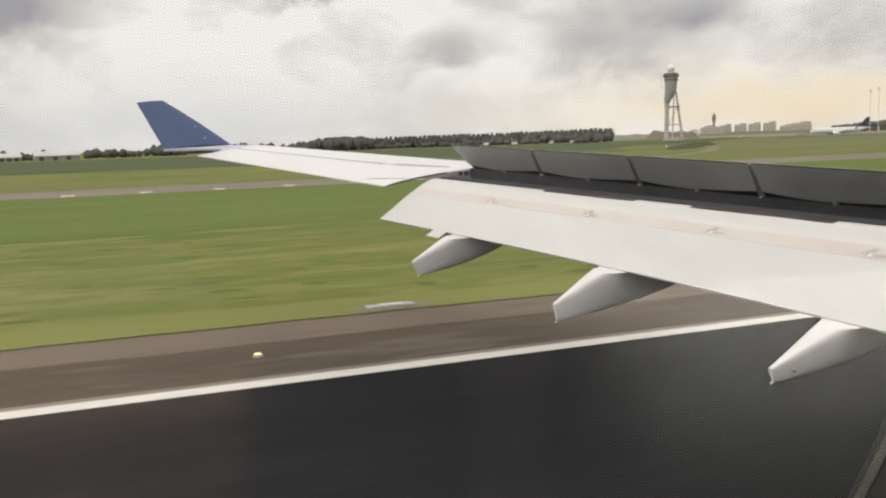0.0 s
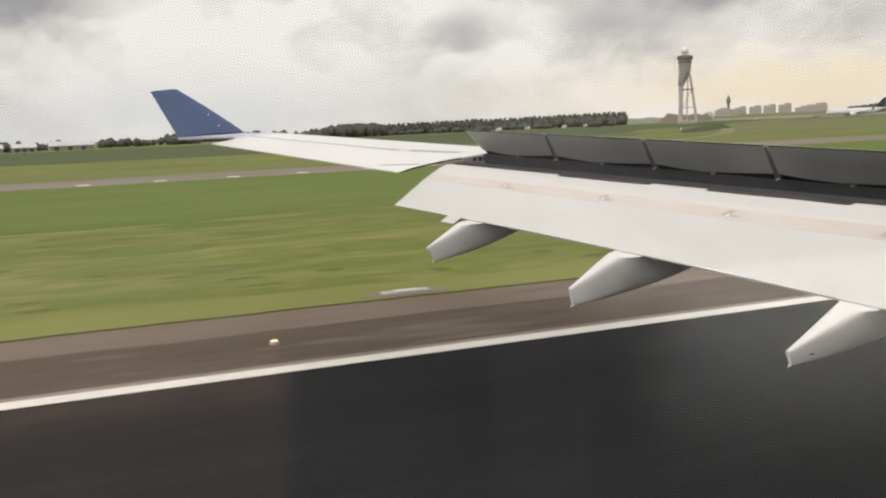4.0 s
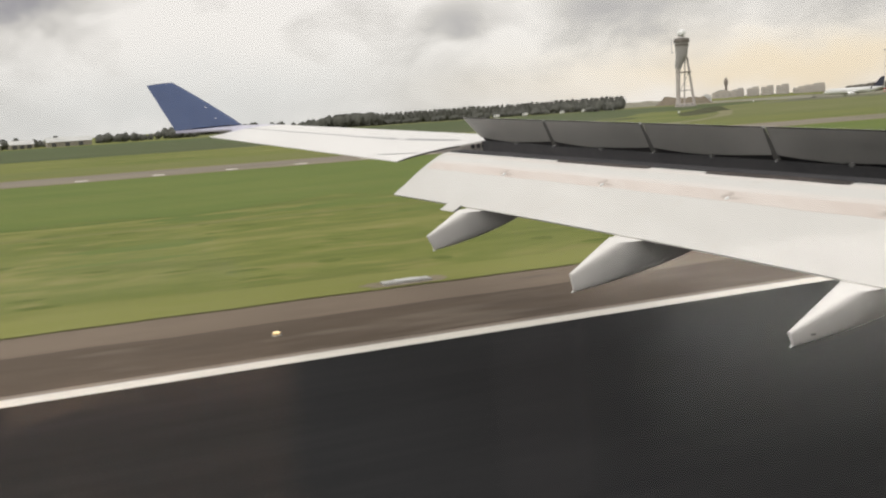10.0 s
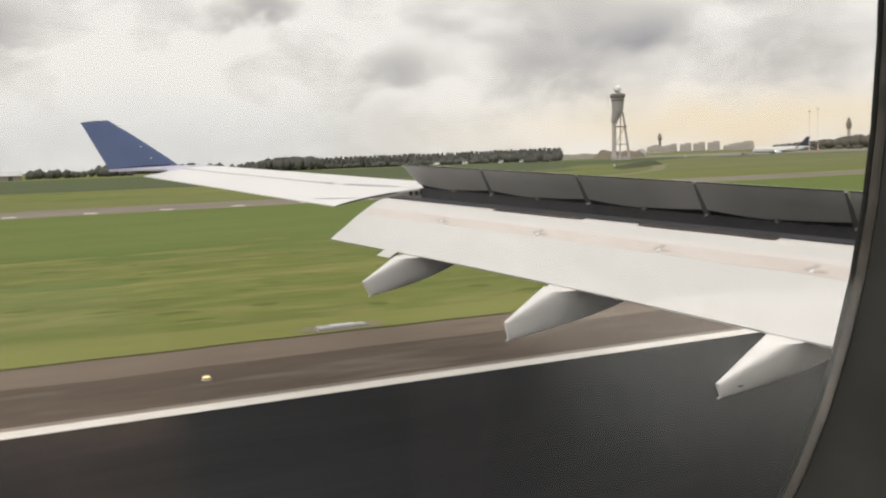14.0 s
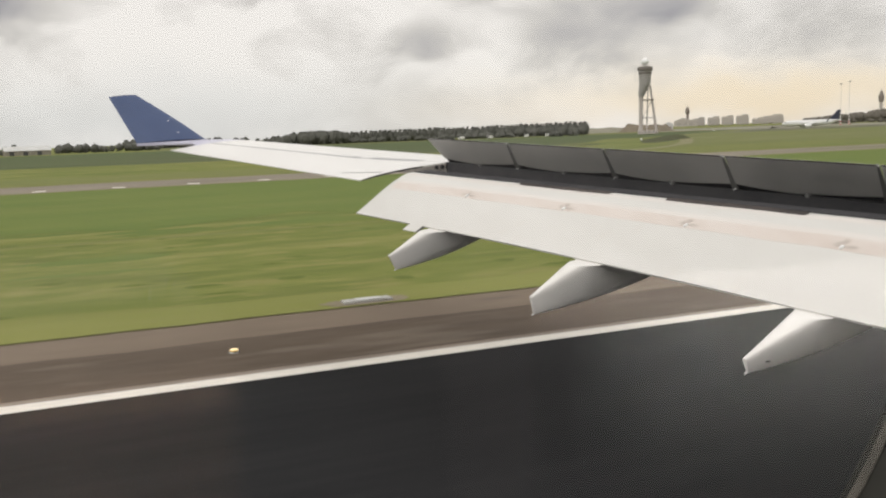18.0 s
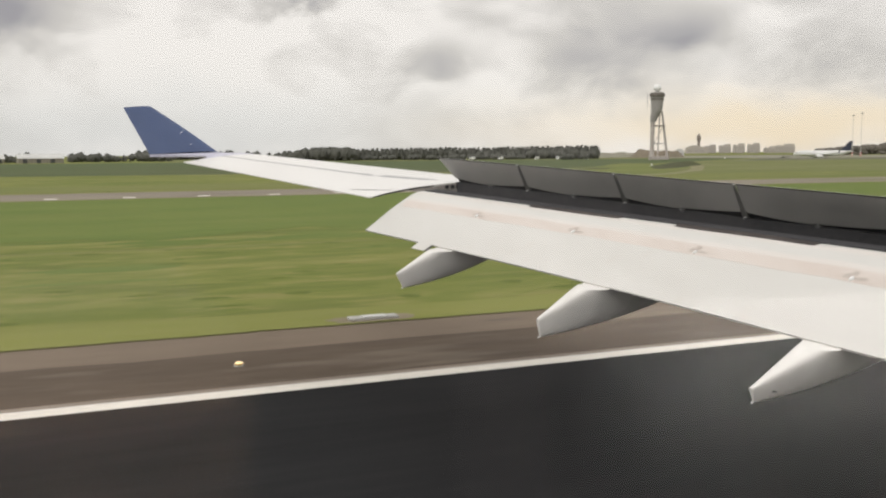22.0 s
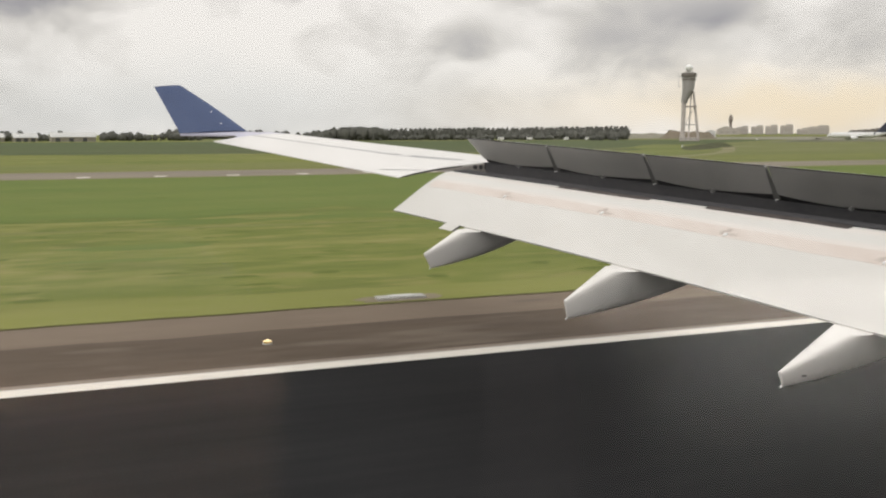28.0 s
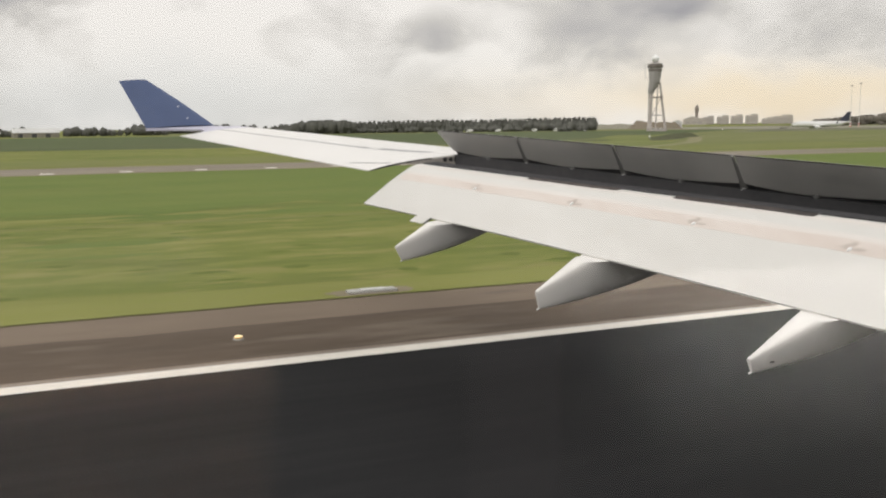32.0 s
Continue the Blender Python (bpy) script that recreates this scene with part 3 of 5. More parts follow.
# the bay under the spoilers; its shade is put in as near-black colour
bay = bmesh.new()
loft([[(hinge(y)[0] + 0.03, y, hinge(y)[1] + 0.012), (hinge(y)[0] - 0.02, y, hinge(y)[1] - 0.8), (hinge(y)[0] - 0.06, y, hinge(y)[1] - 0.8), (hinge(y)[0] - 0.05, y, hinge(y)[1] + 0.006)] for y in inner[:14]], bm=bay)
part("rear_spar", bay, BAY, airliner, "bay wall under the spoilers, shade put in as near-black")
lip = [18.6 - 9.6 * i / 30 for i in range(31)]
part("shroud_lip", loft([[(front(y)[0] + 0.12 + a, y, front(y)[1] + b) for a, b in ((0.0, 0.035), (0.30, 0.05), (0.30, -0.25), (0.05, -0.25))] for y in lip[1:]]), BAY, airliner, "shroud edge over the flap nose, darkened like the shaded bay")
# outboard closing rib of the bay, with its lightening holes, and the dark end of the aileron
rib = part("closing_rib", loft([[(6.58, y, 4.775), (6.87, y, 4.825), (7.35, y, 4.88), (7.95, y, 4.93), (7.95, y, 4.70), (7.2, y, 4.735)] for y in (18.60, 18.57)]), RIBGREY, airliner, "dull grey end rib of the open bay")
for x, r in ((7.50, 0.045), (7.64, 0.045), (7.77, 0.05)):
    part("lightening_hole", box(x - r, 18.55, 4.845 - r, x + r, 18.575, 4.845 + r, bevel=0.015), BAY, rib, "dark opening in the rib")
edge = [p for p in tip_section(18.62, 0.0, 0.30)[:10]]
part("aileron_end", loft([[(x, 18.615, z - 0.004), (x, 18.585, z - 0.004), (x, 18.585, z - 0.004 - 0.035 * k), (x, 18.615, z - 0.004 - 0.035 * k)] for k, (x, _, z) in zip((0.3, 0.8, 1, 1, 1, 1, 1, 1, 1, 1), edge)]), CAVITY, airliner, "thin dark end of the aileron")
trim_a, trim_b = tip_section(19.6, 0.05, 0.06)[0], tip_section(18.75, 0.12, 0.13)[0]
part("tab_seam", loft([[(x - 0.012, y, z - 0.01), (x + 0.03, y, z - 0.01), (x + 0.03, y, z + 0.012), (x - 0.012, y, z + 0.008)] for x, y, z in (trim_a, lerp(trim_a, trim_b, 0.5), trim_b)]), LINE, airliner, "short grey panel seam")

# winglet with its pale root
def blade(a, b, thick):
    """Thin lens section between trailing point a and leading point b."""
    a, b = Vector(a), Vector(b)
    n = Vector((0.05, -0.87, 0.5))
    out = []
    for u, h in ((0, 0), (0.3, 0.8), (0.6, 1), (0.85, 0.7), (1, 0), (0.85, -0.5), (0.6, -0.7), (0.3, -0.5)):
        out.append(tuple(a.lerp(b, u) + n * h * thick))
    return out


base_a, base_b, top_a, top_b = (1.81, 27.6, 5.604), (3.72, 27.42, 5.672), (1.173, 28.4, 6.99), (1.934, 28.4, 7.04)
rings = []
for i in range(13):
    k = i / 12
    fwd = lerp(base_b, top_b, k)
    bow = -0.045 * math.sin(math.pi * k)
    rings.append(blade(lerp(base_a, top_a, k), (fwd[0] - bow, fwd[1], fwd[2]), 0.075 * (1 - 0.6 * k)))
winglet = part("winglet", loft(rings), BLUE, airliner, "dark blue painted winglet", smooth=True)
for u, k in ((0.73, 0.15), (0.82, 0.40)):
    p = Vector(lerp(lerp(base_a, top_a, k), lerp(base_b, top_b, k), u)) + Vector((0, -0.085, 0.03))
    part("marker_light", tube(p + Vector((-0.02, 0, 0.0)), p + Vector((0.03, -0.008, 0.014)), 0.010, 0.008, seg=8), RADOME, winglet, "small white fitting")
root = bmesh.new()
loft([tip_section(27.2, 0.34, 1.0), [lerp(base_a, base_b, u) for u in [i / 9 for i in range(10)]] + [tuple(Vector(lerp(base_a, base_b, u)) + Vector((0, 0, -0.07))) for u in [1 - i / 9 for i in range(10)]]], bm=root)
part("winglet_root", root, LILAC, airliner, "pale lilac fairing at the wing tip", smooth=True)
part("static_wick", tube((1.80, 27.6, 5.605), (1.62, 27.66, 5.60), 0.008, 0.004, seg=6), STEEL, airliner)


# flaps
def flap_section(y):
    (x0, z0), (x1, z1) = te(y), front(y)
    d = math.hypot(x1 - x0, z1 - z0)
    ux, uz = (x1 - x0) / d, (z1 - z0) / d
    nx, nz = -uz, ux
    pts = [(0, 0), (0.25, 0.012), (0.5, 0.03), (0.75, 0.03), (0.9, 0.022), (1.0, 0.0), (1.07, -0.035), (1.12, -0.09), (1.13, -0.15), (1.08, -0.2), (0.9, -0.19), (0.6, -0.12), (0.3, -0.05), (0, -0.018)]
    return [(x0 + ux * u * d + nx * h * d, y, z0 + uz * u * d + nz * h * d) for u, h in pts]


flap = part("flap", loft([flap_section(18.3 - 10.9 * i / 24) for i in range(25)]), FLAP, airliner, "white lowered flap with a worn pinkish band", smooth=True)
part("inner_flap", loft([[(x, 7.3 - 7.0 * i / 8, z - 0.05 * i) for x, _, z in flap_section(7.4)] for i in range(9)]), FLAP, airliner, smooth=True)


def on_flap(y, g, up=0.0):
    (x0, z0), (x1, z1) = te(y), front(y)
    d = math.hypot(x1 - x0, z1 - z0)
    h = tables(g, (0, 0.25, 0.5, 0.75, 0.9, 1.0), (0, 0.012, 0.03, 0.03, 0.022, 0)) * d + up
    return x0 + (x1 - x0) * g - (z1 - z0) / d * h, y, z0 + (z1 - z0) * g + (x1 - x0) / d * h


def flap_strip(y0, y1, g0, g1, up, n):
    rings = []
    for i in range(n + 1):
        y = y0 + (y1 - y0) * i / n
        w = 0.012 * noise.noise((y * 1.3, 2, 0))
        gs = [g0 + w + (g1 - g0) * j / 4 for j in range(5)]
        rings.append([on_flap(y, q, up) for q in gs] + [on_flap(y, q, -0.01) for q in reversed(gs)])
    return loft(rings)


part("worn_band", flap_strip(18.22, 7.45, 0.60, 0.745, 0.003, 66), BAND, flap, "pinkish worn sealant band", smooth=True)
part("faded_band", flap_strip(18.20, 7.45, 0.745, 0.805, 0.0025, 66), FADED, flap, "paler worn edge of the sealant band", smooth=True)
part("grimy_nose", flap_strip(18.25, 7.45, 0.935, 1.0, 0.002, 66), FADED, flap, "grimy leading edge of the flap", smooth=True)
for y in (16.12, 13.88, 11.60, 9.32):
    b = bmesh.new()
    got = bmesh.ops.create_icosphere(b, subdivisions=2, radius=1)
    px, py, pz = on_flap(y, 0.635, 0.004)
    bmesh.ops.transform(b, matrix=Matrix.Translation((px, py, pz)) @ Euler((0, -0.55, 0)).to_matrix().to_4x4() @ Matrix.Diagonal((0.05, 0.035, 0.026, 1)), verts=got["verts"])
    cover = part("hinge_cover", b, RADOME, flap, "small white bulged hinge cover", smooth=True)
    rnd = random.Random(int(y * 100))
    for a, g, ra, rg in ((0.05, 0.66, 0.085, 0.035), (-0.10, 0.645, 0.11, 0.018), (0.02, 0.70, 0.05, 0.03)):
        blot = []
        for i in range(18):
            w = i * math.tau / 18
            q = 0.75 + 0.35 * rnd.random()
            blot.append((y + a + ra * q * math.cos(w), g + rg * q * math.sin(w)))
        bm = bmesh.new()
        top = [bm.verts.new(on_flap(yy, gg, 0.006)) for yy, gg in blot]
        mid = bm.verts.new(on_flap(y + a, g, 0.0065))
        for i in range(18):
            bm.faces.new((mid, top[i], top[(i + 1) % 18]))
        part("stain", bm, STAIN, flap, "brownish grease stain")
for y0, y1, g0 in ((15.4, 13.5, 0.984), (12.45, 10.25, 0.980)):
    part("gap_seal", flap_strip(y0, y1, g0, 1.03, 0.012, 12), SLOTDARK, flap, "dark brown rubbed seal plate")
# end plate of the flap
part("flap_end", loft([flap_section(18.34), flap_section(18.3)]), FLAP, flap)


# spoilers, raised; their sides stand square to the swept hinge line
def on_spoiler(y, u, h=0.0):
    lean = tables(y, (16.83, 18.62), (0.45, 0.12))
    (hx, hz), (rx, rz) = hinge(y), raised(y - lean)
    d = math.hypot(rx - hx, rz - hz)
    return hx + 0.02 + (rx - hx) * u - (rz - hz) / d * h, y - lean * u, hz + 0.01 + (rz - hz) * u + (rx - hx) / d * h


def spoiler_skin(y0, y1, low, top, near, far, n=16):
    """A plate between the heights low(k) and top of the raised panel, from depth near to far behind its lower face."""
    rings = []
    for i in range(n + 1):
        k = i / n
        y = y0 + (y1 - y0) * k
        us = [low(k) + (top - low(k)) * j / 4 for j in range(5)]
        rings.append([on_spoiler(y, u, near) for u in us] + [on_spoiler(y, u, far * (1.1 - u) + near * 1.5 * u) for u in reversed(us)])
    return loft(rings)


cuts = (18.62, 16.83, 14.72, 12.55, 10.29, 8.0)
for n, (y0, y1) in enumerate(zip(cuts, cuts[1:])):
    scallop = lambda k: 0.02 + 0.14 * (1 - 2 * k) ** 2 if k < 0.5 else 0.05 + 0.11 * (2 * k - 1) ** 1.5
    sp = part("spoiler", spoiler_skin(y0 - 0.015, y1 + 0.035, scallop, 1.0, 0.0, -0.09), SPOILER, airliner, "raised spoiler panel, dark grey underneath")
    # this strip takes the bay's painted shade up behind the panel
    part("hinge_seal", spoiler_skin(y0 - 0.005, y1 + 0.005, lambda k: -0.05, 0.26, -0.03, -0.10, 2), BAY, sp, "seal along the hinge, with the bay's shade in its colour")
    part("edge_strip", spoiler_skin(y0 - 0.02, y1 + 0.04, lambda k: 0.975, 1.012, 0.004, -0.03, 4), CAVITY, sp, "thin dark trailing edge")
    # gap to the next panel, closed by a dark seal that widens towards the hinge
    gap = []
    for u, w in ((-0.02, 0.13), (0.3, 0.09), (0.7, 0.055), (1.0, 0.035)):
        gap.append([on_spoiler(y1 + 0.035 - a * w, u, h) for a, h in ((-0.3, 0.003), (0.55, 0.003), (0.55, -0.02), (-0.3, -0.02))])
    part("end_seal", loft(gap), GAPSEAL, sp, "dark gap seal")
    part("end_lug", box(-0.032, -0.025, -0.018, 0.032, 0.025, 0.018, bevel=0.008, m=Matrix.Translation(on_spoiler(y1 + 0.01, 0.02, 0.03)) @ pose(0, 0, 0, 0, -20, -25)), RADOME, sp, "bright hinge lug")
    part("end_chip", box(-0.012, -0.02, -0.012, 0.012, 0.02, 0.012, bevel=0.004, m=Matrix.Translation(on_spoiler(y1 + 0.02, 0.985, 0.01))), PALE, sp, "pale chipped corner")
    ym = (y0 + y1) / 2
    rod_a, rod_b = Vector(on_spoiler(ym, -0.10, 0.02)), Vector(on_spoiler(ym, 0.10, 0.03))
    part("actuator", tube(rod_a, rod_b, 0.026, 0.020, seg=10), STEEL, sp, "steel actuator rod")
    part("actuator_lug", box(-0.045, -0.05, -0.035, 0.045, 0.05, 0.035, bevel=0.02, m=Matrix.Translation(on_spoiler(ym, 0.05, 0.03))), STEEL, sp, "dull actuator lug")


# flap track fairings
def fairing(y, tip_top, tip_bot, ridge, meet, wide):
    """Canoe fairing under the flap, blunt at its aft end."""
    (ax, az), (bx, bz), (rx, rz), (mx, mz) = tip_top, tip_bot, ridge, meet
    slope = (rz - az) / (rx - ax)
    n = 40
    rings = []
    for i in range(n + 1):
        k = i / n
        length = 3.2 * (mx - bx) / 1.76
        tx, bx2 = ax + k * length, bx + k * length
        ztop = az + slope * min(tx - ax, 1.6 * (rx - ax)) + 0.08 * max(0, tx - ax - 1.6 * (rx - ax))
        q = (bx2 - bx) / (mx - bx)
        zbot = bz + (mz - bz) * (0.12 * q + 0.88 * q * q if q < 1 else 1 + 1.1 * (q - 1))
        zbot = min(zbot, ztop - 0.06)
        w = wide * tables(k, (0, 0.1, 0.2, 0.45, 0.7, 0.9, 1), (0.10, 0.42, 0.75, 1.0, 0.95, 0.6, 0.15))
        zbot = min(zbot + 0.38 * (w - 0.1 * wide), ztop - 0.06)
        ring = []
        for j in range(32):
            a = math.tau * j / 32
            ca, sa = math.cos(a), math.sin(a)
            e = 0.58
            sz = math.copysign(abs(sa) ** e, sa)
            half = w * (0.74 + 0.26 * sz)
            z = (ztop + zbot) / 2 + sz * (ztop - zbot) / 2
            x = (tx + bx2) / 2 - sz * (bx2 - tx) / 2
            yy = y - half + half * math.copysign(abs(ca) ** e, ca)
            # stays clear below the flap
            (ex, ez), (fx, fz) = te(yy), front(yy)
            past = max(0.0, x - ex)
            ring.append((x, yy, min(z, ez - 0.035 + past * ((fz - ez) / (fx - ex) - 0.17))))
        rings.append(ring)
    f = part("flap_track_fairing", loft(rings), FAIRING, airliner, "pale grey canoe-shaped fairing under the flap", smooth=True)
    drain = Vector((bx + 0.02, y, bz + 0.015))
    part("drain_tip", tube(drain, drain + Vector((-0.05, 0, -0.03)), 0.018, 0.012, seg=8), RADOME, f)
    return f


fairing(16.15, (5.45, 3.31), (5.60, 3.022), (6.19, 3.83), (7.38, 3.43), 0.29)
fairing(12.72, (6.67, 2.93), (6.74, 2.62), (7.50, 3.575), (9.02, 3.0), 0.38)
f3 = fairing(9.2, (7.955, 2.515), (8.04, 2.306), (8.765, 3.125), (10.4, 2.75), 0.40)
part("drain_mark", box(-0.035, -0.006, -0.012, 0.035, 0.006, 0.012, bevel=0.004, m=Matrix.Translation((8.26, 9.052, 2.462)) @ pose(0, 0, 0, -22, 0, -13)), CAVITY, f3, "small dark drain mark")
part("flap_tab", flap_strip(16.66, 16.30, -0.13, 0.02, 0.001, 4), FLAP, flap, "small white tab on the trailing edge")
part("tab_slit", flap_strip(16.295, 16.24, -0.12, 0.01, -0.004, 3), CAVITY, flap, "dark slit beside the tab")

# fuselage, window and cabin side
def fuselage(rad):
    bm = bmesh.new()
    cy, cz, r = -2.62, 5.2, 2.85
    hole = (math.asin(-0.05 / r), math.asin(0.88 / r))
    angles = sorted(set([hole[0] + (math.tau - (hole[1] - hole[0])) * i / 60 + (hole[1] - hole[0]) for i in range(61)]))
    xs = (-16, -9, -3, -0.3, 0.5, 3, 9, 16, 23)
    vs = [[bm.verts.new((x, cy + rad * math.cos(a), cz + rad * math.sin(a))) for a in angles] for x in xs]
    for i, (p, q) in enumerate(zip(vs, vs[1:])):
        for j in range(len(angles) - 1):
            bm.faces.new((p[j], q[j], q[j + 1], p[j + 1]))
        if i != 3:
            bm.faces.new((p[-1], q[-1], q[0], p[0]))
    return bm


shell = part("fuselage", fuselage(2.85), WHITE, airliner, smooth=True)
# inner wall in black to keep the cabin's reflections down
part("cabin_wall", fuselage(2.79), RUBBER, airliner, "cabin side, coloured black to look unlit", smooth=True)
for x, sx in ((-16, -1), (23, 1)):
    c = bmesh.new()
    loft([[(x + sx * d, -2.62 + 2.85 * k * math.cos(i * math.tau / 40), 5.2 + 2.85 * k * math.sin(i * math.tau / 40)) for i in range(40)] for d, k in ((-0.02, 1.0), (3, 0.93), (6, 0.7), (8, 0.35), (8.6, 0.08))], bm=c)
    part("fuselage_end", c, WHITE, airliner, smooth=True)


def oval(scale, y, grow=0.0):
    pts = []
    for i in range(64):
        a = math.tau * i / 64
        ca, sa = math.cos(a), math.sin(a)
        pts.append((0.0412 + (0.145 * scale + grow) * math.copysign(abs(ca) ** 0.8, ca), y, 5.655 + (0.19 * scale + grow) * math.copysign(abs(sa) ** 0.8, sa)))
    return pts


window = part("window", loft([oval(0.99, 0.1527), oval(0.99, 0.1527, 0.004), oval(0.99, 0.144, 0.035), oval(0.99, 0.122, 0.085), oval(0.99, 0.158, 0.085), oval(0.99, 0.158, 0.0005)], caps=False), GASKET, airliner, "black rubber gasket of the cabin window", smooth=True)
part("window_seal", loft([oval(0.99, 0.1528, -0.0002), oval(0.99, 0.1536, 0.0), oval(0.99, 0.1546, 0.0), oval(0.99, 0.1556, -0.0002), oval(0.99, 0.1556, 0.0004)], caps=False), SEAL, window, "dull grey seal round the pane", smooth=True)
pane_mesh = bmesh.new()
pane_mesh.faces.new([pane_mesh.verts.new(p) for p in oval(0.99, 0.1530, 0.003)])
pane = part("window_pane", pane_mesh, PANE, window, "clear acrylic pane")
if pane.data.polygons[0].normal.y > 0:
    pane.data.flip_normals()
pane.visible_shadow = False
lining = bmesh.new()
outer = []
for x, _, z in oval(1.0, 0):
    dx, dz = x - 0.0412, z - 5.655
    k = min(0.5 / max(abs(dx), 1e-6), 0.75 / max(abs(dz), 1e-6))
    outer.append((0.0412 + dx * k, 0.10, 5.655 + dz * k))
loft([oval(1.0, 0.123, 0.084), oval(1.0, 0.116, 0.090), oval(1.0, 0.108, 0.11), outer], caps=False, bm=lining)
part("cabin_lining", lining, LINING, airliner, "cabin side panel, shade put in as near-black colour", smooth=True)

# main wheels under the wing root
for yy in (-7.9, 2.7):
    gear = part("landing_gear", tube((11, yy, 0.7), (11, yy, 3.4), 0.16, 0.2, seg=14), STEEL, airliner, "main landing gear leg")
    for dx in (-0.9, 0.9):
        for dy in (-0.7, 0.7):
            w = bmesh.new()
            loft([[(11 + dx + r * math.cos(i * math.tau / 28), yy + dy + h, 0.7 + r * math.sin(i * math.tau / 28)) for i in range(28)] for r, h in ((0.35, -0.2), (0.62, -0.2), (0.7, -0.12), (0.7, 0.12), (0.62, 0.2), (0.35, 0.2))], bm=w)
            part("wheel", w, RUBBER, gear, "black tyre", smooth=True)

# an unseen seat, added for a faint brown reflection in the pane, and a fill lamp over it
seat = thing("unseen_seat", (-0.2, -0.7, 4.4), "unseen brown seat, added for its reflection in the pane", "seat")
part("backrest", box(-0.42, -0.92, 4.95, 0.095, -0.42, 5.41, bevel=0.015), SEATING, seat)
# black box hides the lamp-lit seat top from the pane
part("seat_top_cover", box(-0.42, -0.92, 5.415, 0.085, -0.435, 5.47, bevel=0.015), RUBBER, seat, "black cover added to keep the seat top dark")
part("cushion", box(-0.3, -0.92, 4.72, 0.3, -0.44, 4.94, bevel=0.05), SEATING, seat)
part("pedestal", box(-0.2, -0.85, 2.9, 0.3, -0.5, 4.72, bevel=0.02), RUBBER, seat)
ahead = thing("unseen_seat", (0.7, -0.7, 2.9), "unseen seat in front with a pale panel added to veil the pane", "seat")
# added dished panel, turning slowly towards the light; its reflection veils the pane
dish = ((0.33, -0.366), (0.385, -0.394), (0.43, -0.412), (0.50, -0.428), (0.58, -0.434), (0.66, -0.434), (0.74, -0.431), (0.82, -0.422), (0.92, -0.405), (1.28, -0.34))
part("veil_panel", loft([[(x, y - back * min(1.0, max(0.0, (x - 0.33) / 0.22)), z) for x, y in dish] + [(x, y - back * min(1.0, max(0.0, (x - 0.33) / 0.22)) - min(0.03, 0.001 + 0.15 * (x - 0.33)), z) for x, y in dish[::-1]] for z, back in ((4.95, 0.05), (5.20, 0.004), (5.28, 0.003), (5.34, 0.011), (5.39, 0.026), (5.43, 0.040))]), VEIL, ahead, smooth=True)
part("backrest", box(0.46, -0.92, 4.95, 0.7, -0.51, 5.9, bevel=0.05), RUBBER, ahead)
part("pedestal", box(0.5, -0.85, 2.9, 0.9, -0.55, 4.95, bevel=0.02), RUBBER, ahead)
# added lamp, out of view; brightens what the pane reflects
cabin_fill = new("cabin_fill_light", bpy.data.lights.new("cabin_fill_light", "AREA"))
cabin_fill.data.energy, cabin_fill.data.size, cabin_fill.data.color = 235, 0.5, (1.0, 0.9, 0.8)
cabin_fill.matrix_world = look((-0.15, -0.32, 6.32), (0.05, -0.42, 5.3))
tagged(cabin_fill, "added cabin fill light, unseen, for the reflections in the pane", "lamp")


# ---- far things ----
def polar(bearing, dist, z=0.0):
    return dist * math.sin(radians(bearing)), dist * math.cos(radians(bearing)), z


def tree_template(seed, slim, full=0.8):
    """Vertices and faces of one tree, one metre high: tapered trunk, limbs, a crown of leaf clumps with gaps."""
    rnd = random.Random(seed)
    bm = bmesh.new()
    add_tube(bm, (0, 0, 0), (0.01, 0.0, 0.55), 0.022, 0.012, seg=5)
    for i in range(4):
        a = rnd.uniform(0, math.tau)
        add_tube(bm, (0, 0, 0.2 + 0.08 * i), (0.16 * slim * math.cos(a), 0.16 * slim * math.sin(a), 0.42 + 0.1 * i), 0.010, 0.004, seg=4)
    got = bmesh.ops.create_icosphere(bm, subdivisions=2, radius=1)
    for v in got["verts"]:
        k = 1 + 0.25 * noise.noise(v.co * 1.9 + Vector((seed, 0, 0)))
        v.co = Vector((v.co.x * 0.24 * slim * k, v.co.y * 0.24 * slim * k, 0.5 + 0.42 * v.co.z * k))
    for i in range(44):
        h = rnd.uniform(0.05, 0.97)
        reach = slim * 0.26 * math.sin(math.pi * min(1, max(0.2, (h - 0.02) / 0.98)) ** full)
        a, r = rnd.uniform(0, math.tau), reach * rnd.uniform(0.2, 1.0)
        got = bmesh.ops.create_icosphere(bm, subdivisions=1, radius=rnd.uniform(0.055, 0.09) * (0.7 + 0.4 * slim))
        for v in got["verts"]:
            v.co *= rnd.uniform(0.7, 1.3)
            v.co.z *= rnd.uniform(0.8, 1.15)
        bmesh.ops.translate(bm, vec=(r * math.cos(a), r * math.sin(a), h), verts=got["verts"])
    for i in range(60):
        h = rnd.uniform(0.14, 1.0)
        reach = slim * 0.31 * math.sin(math.pi * min(1, max(0.06, (h - 0.04) / 0.99)) ** full)
        a = rnd.uniform(0, math.tau)
        c = Vector((reach * math.cos(a), reach * math.sin(a), h))
        tri = [bm.verts.new(c + Vector((rnd.gauss(0, 0.028), rnd.gauss(0, 0.028), rnd.gauss(0, 0.028)))) for _ in range(3)]
        bm.faces.new(tri)
    bmesh.ops.triangulate(bm, faces=bm.faces[:])
    bm.verts.index_update()
    vs = np.array([v.co[:] for v in bm.verts])
    fs = np.array([[v.index for v in f.verts] for f in bm.faces])
    bm.free()
    return vs, fs


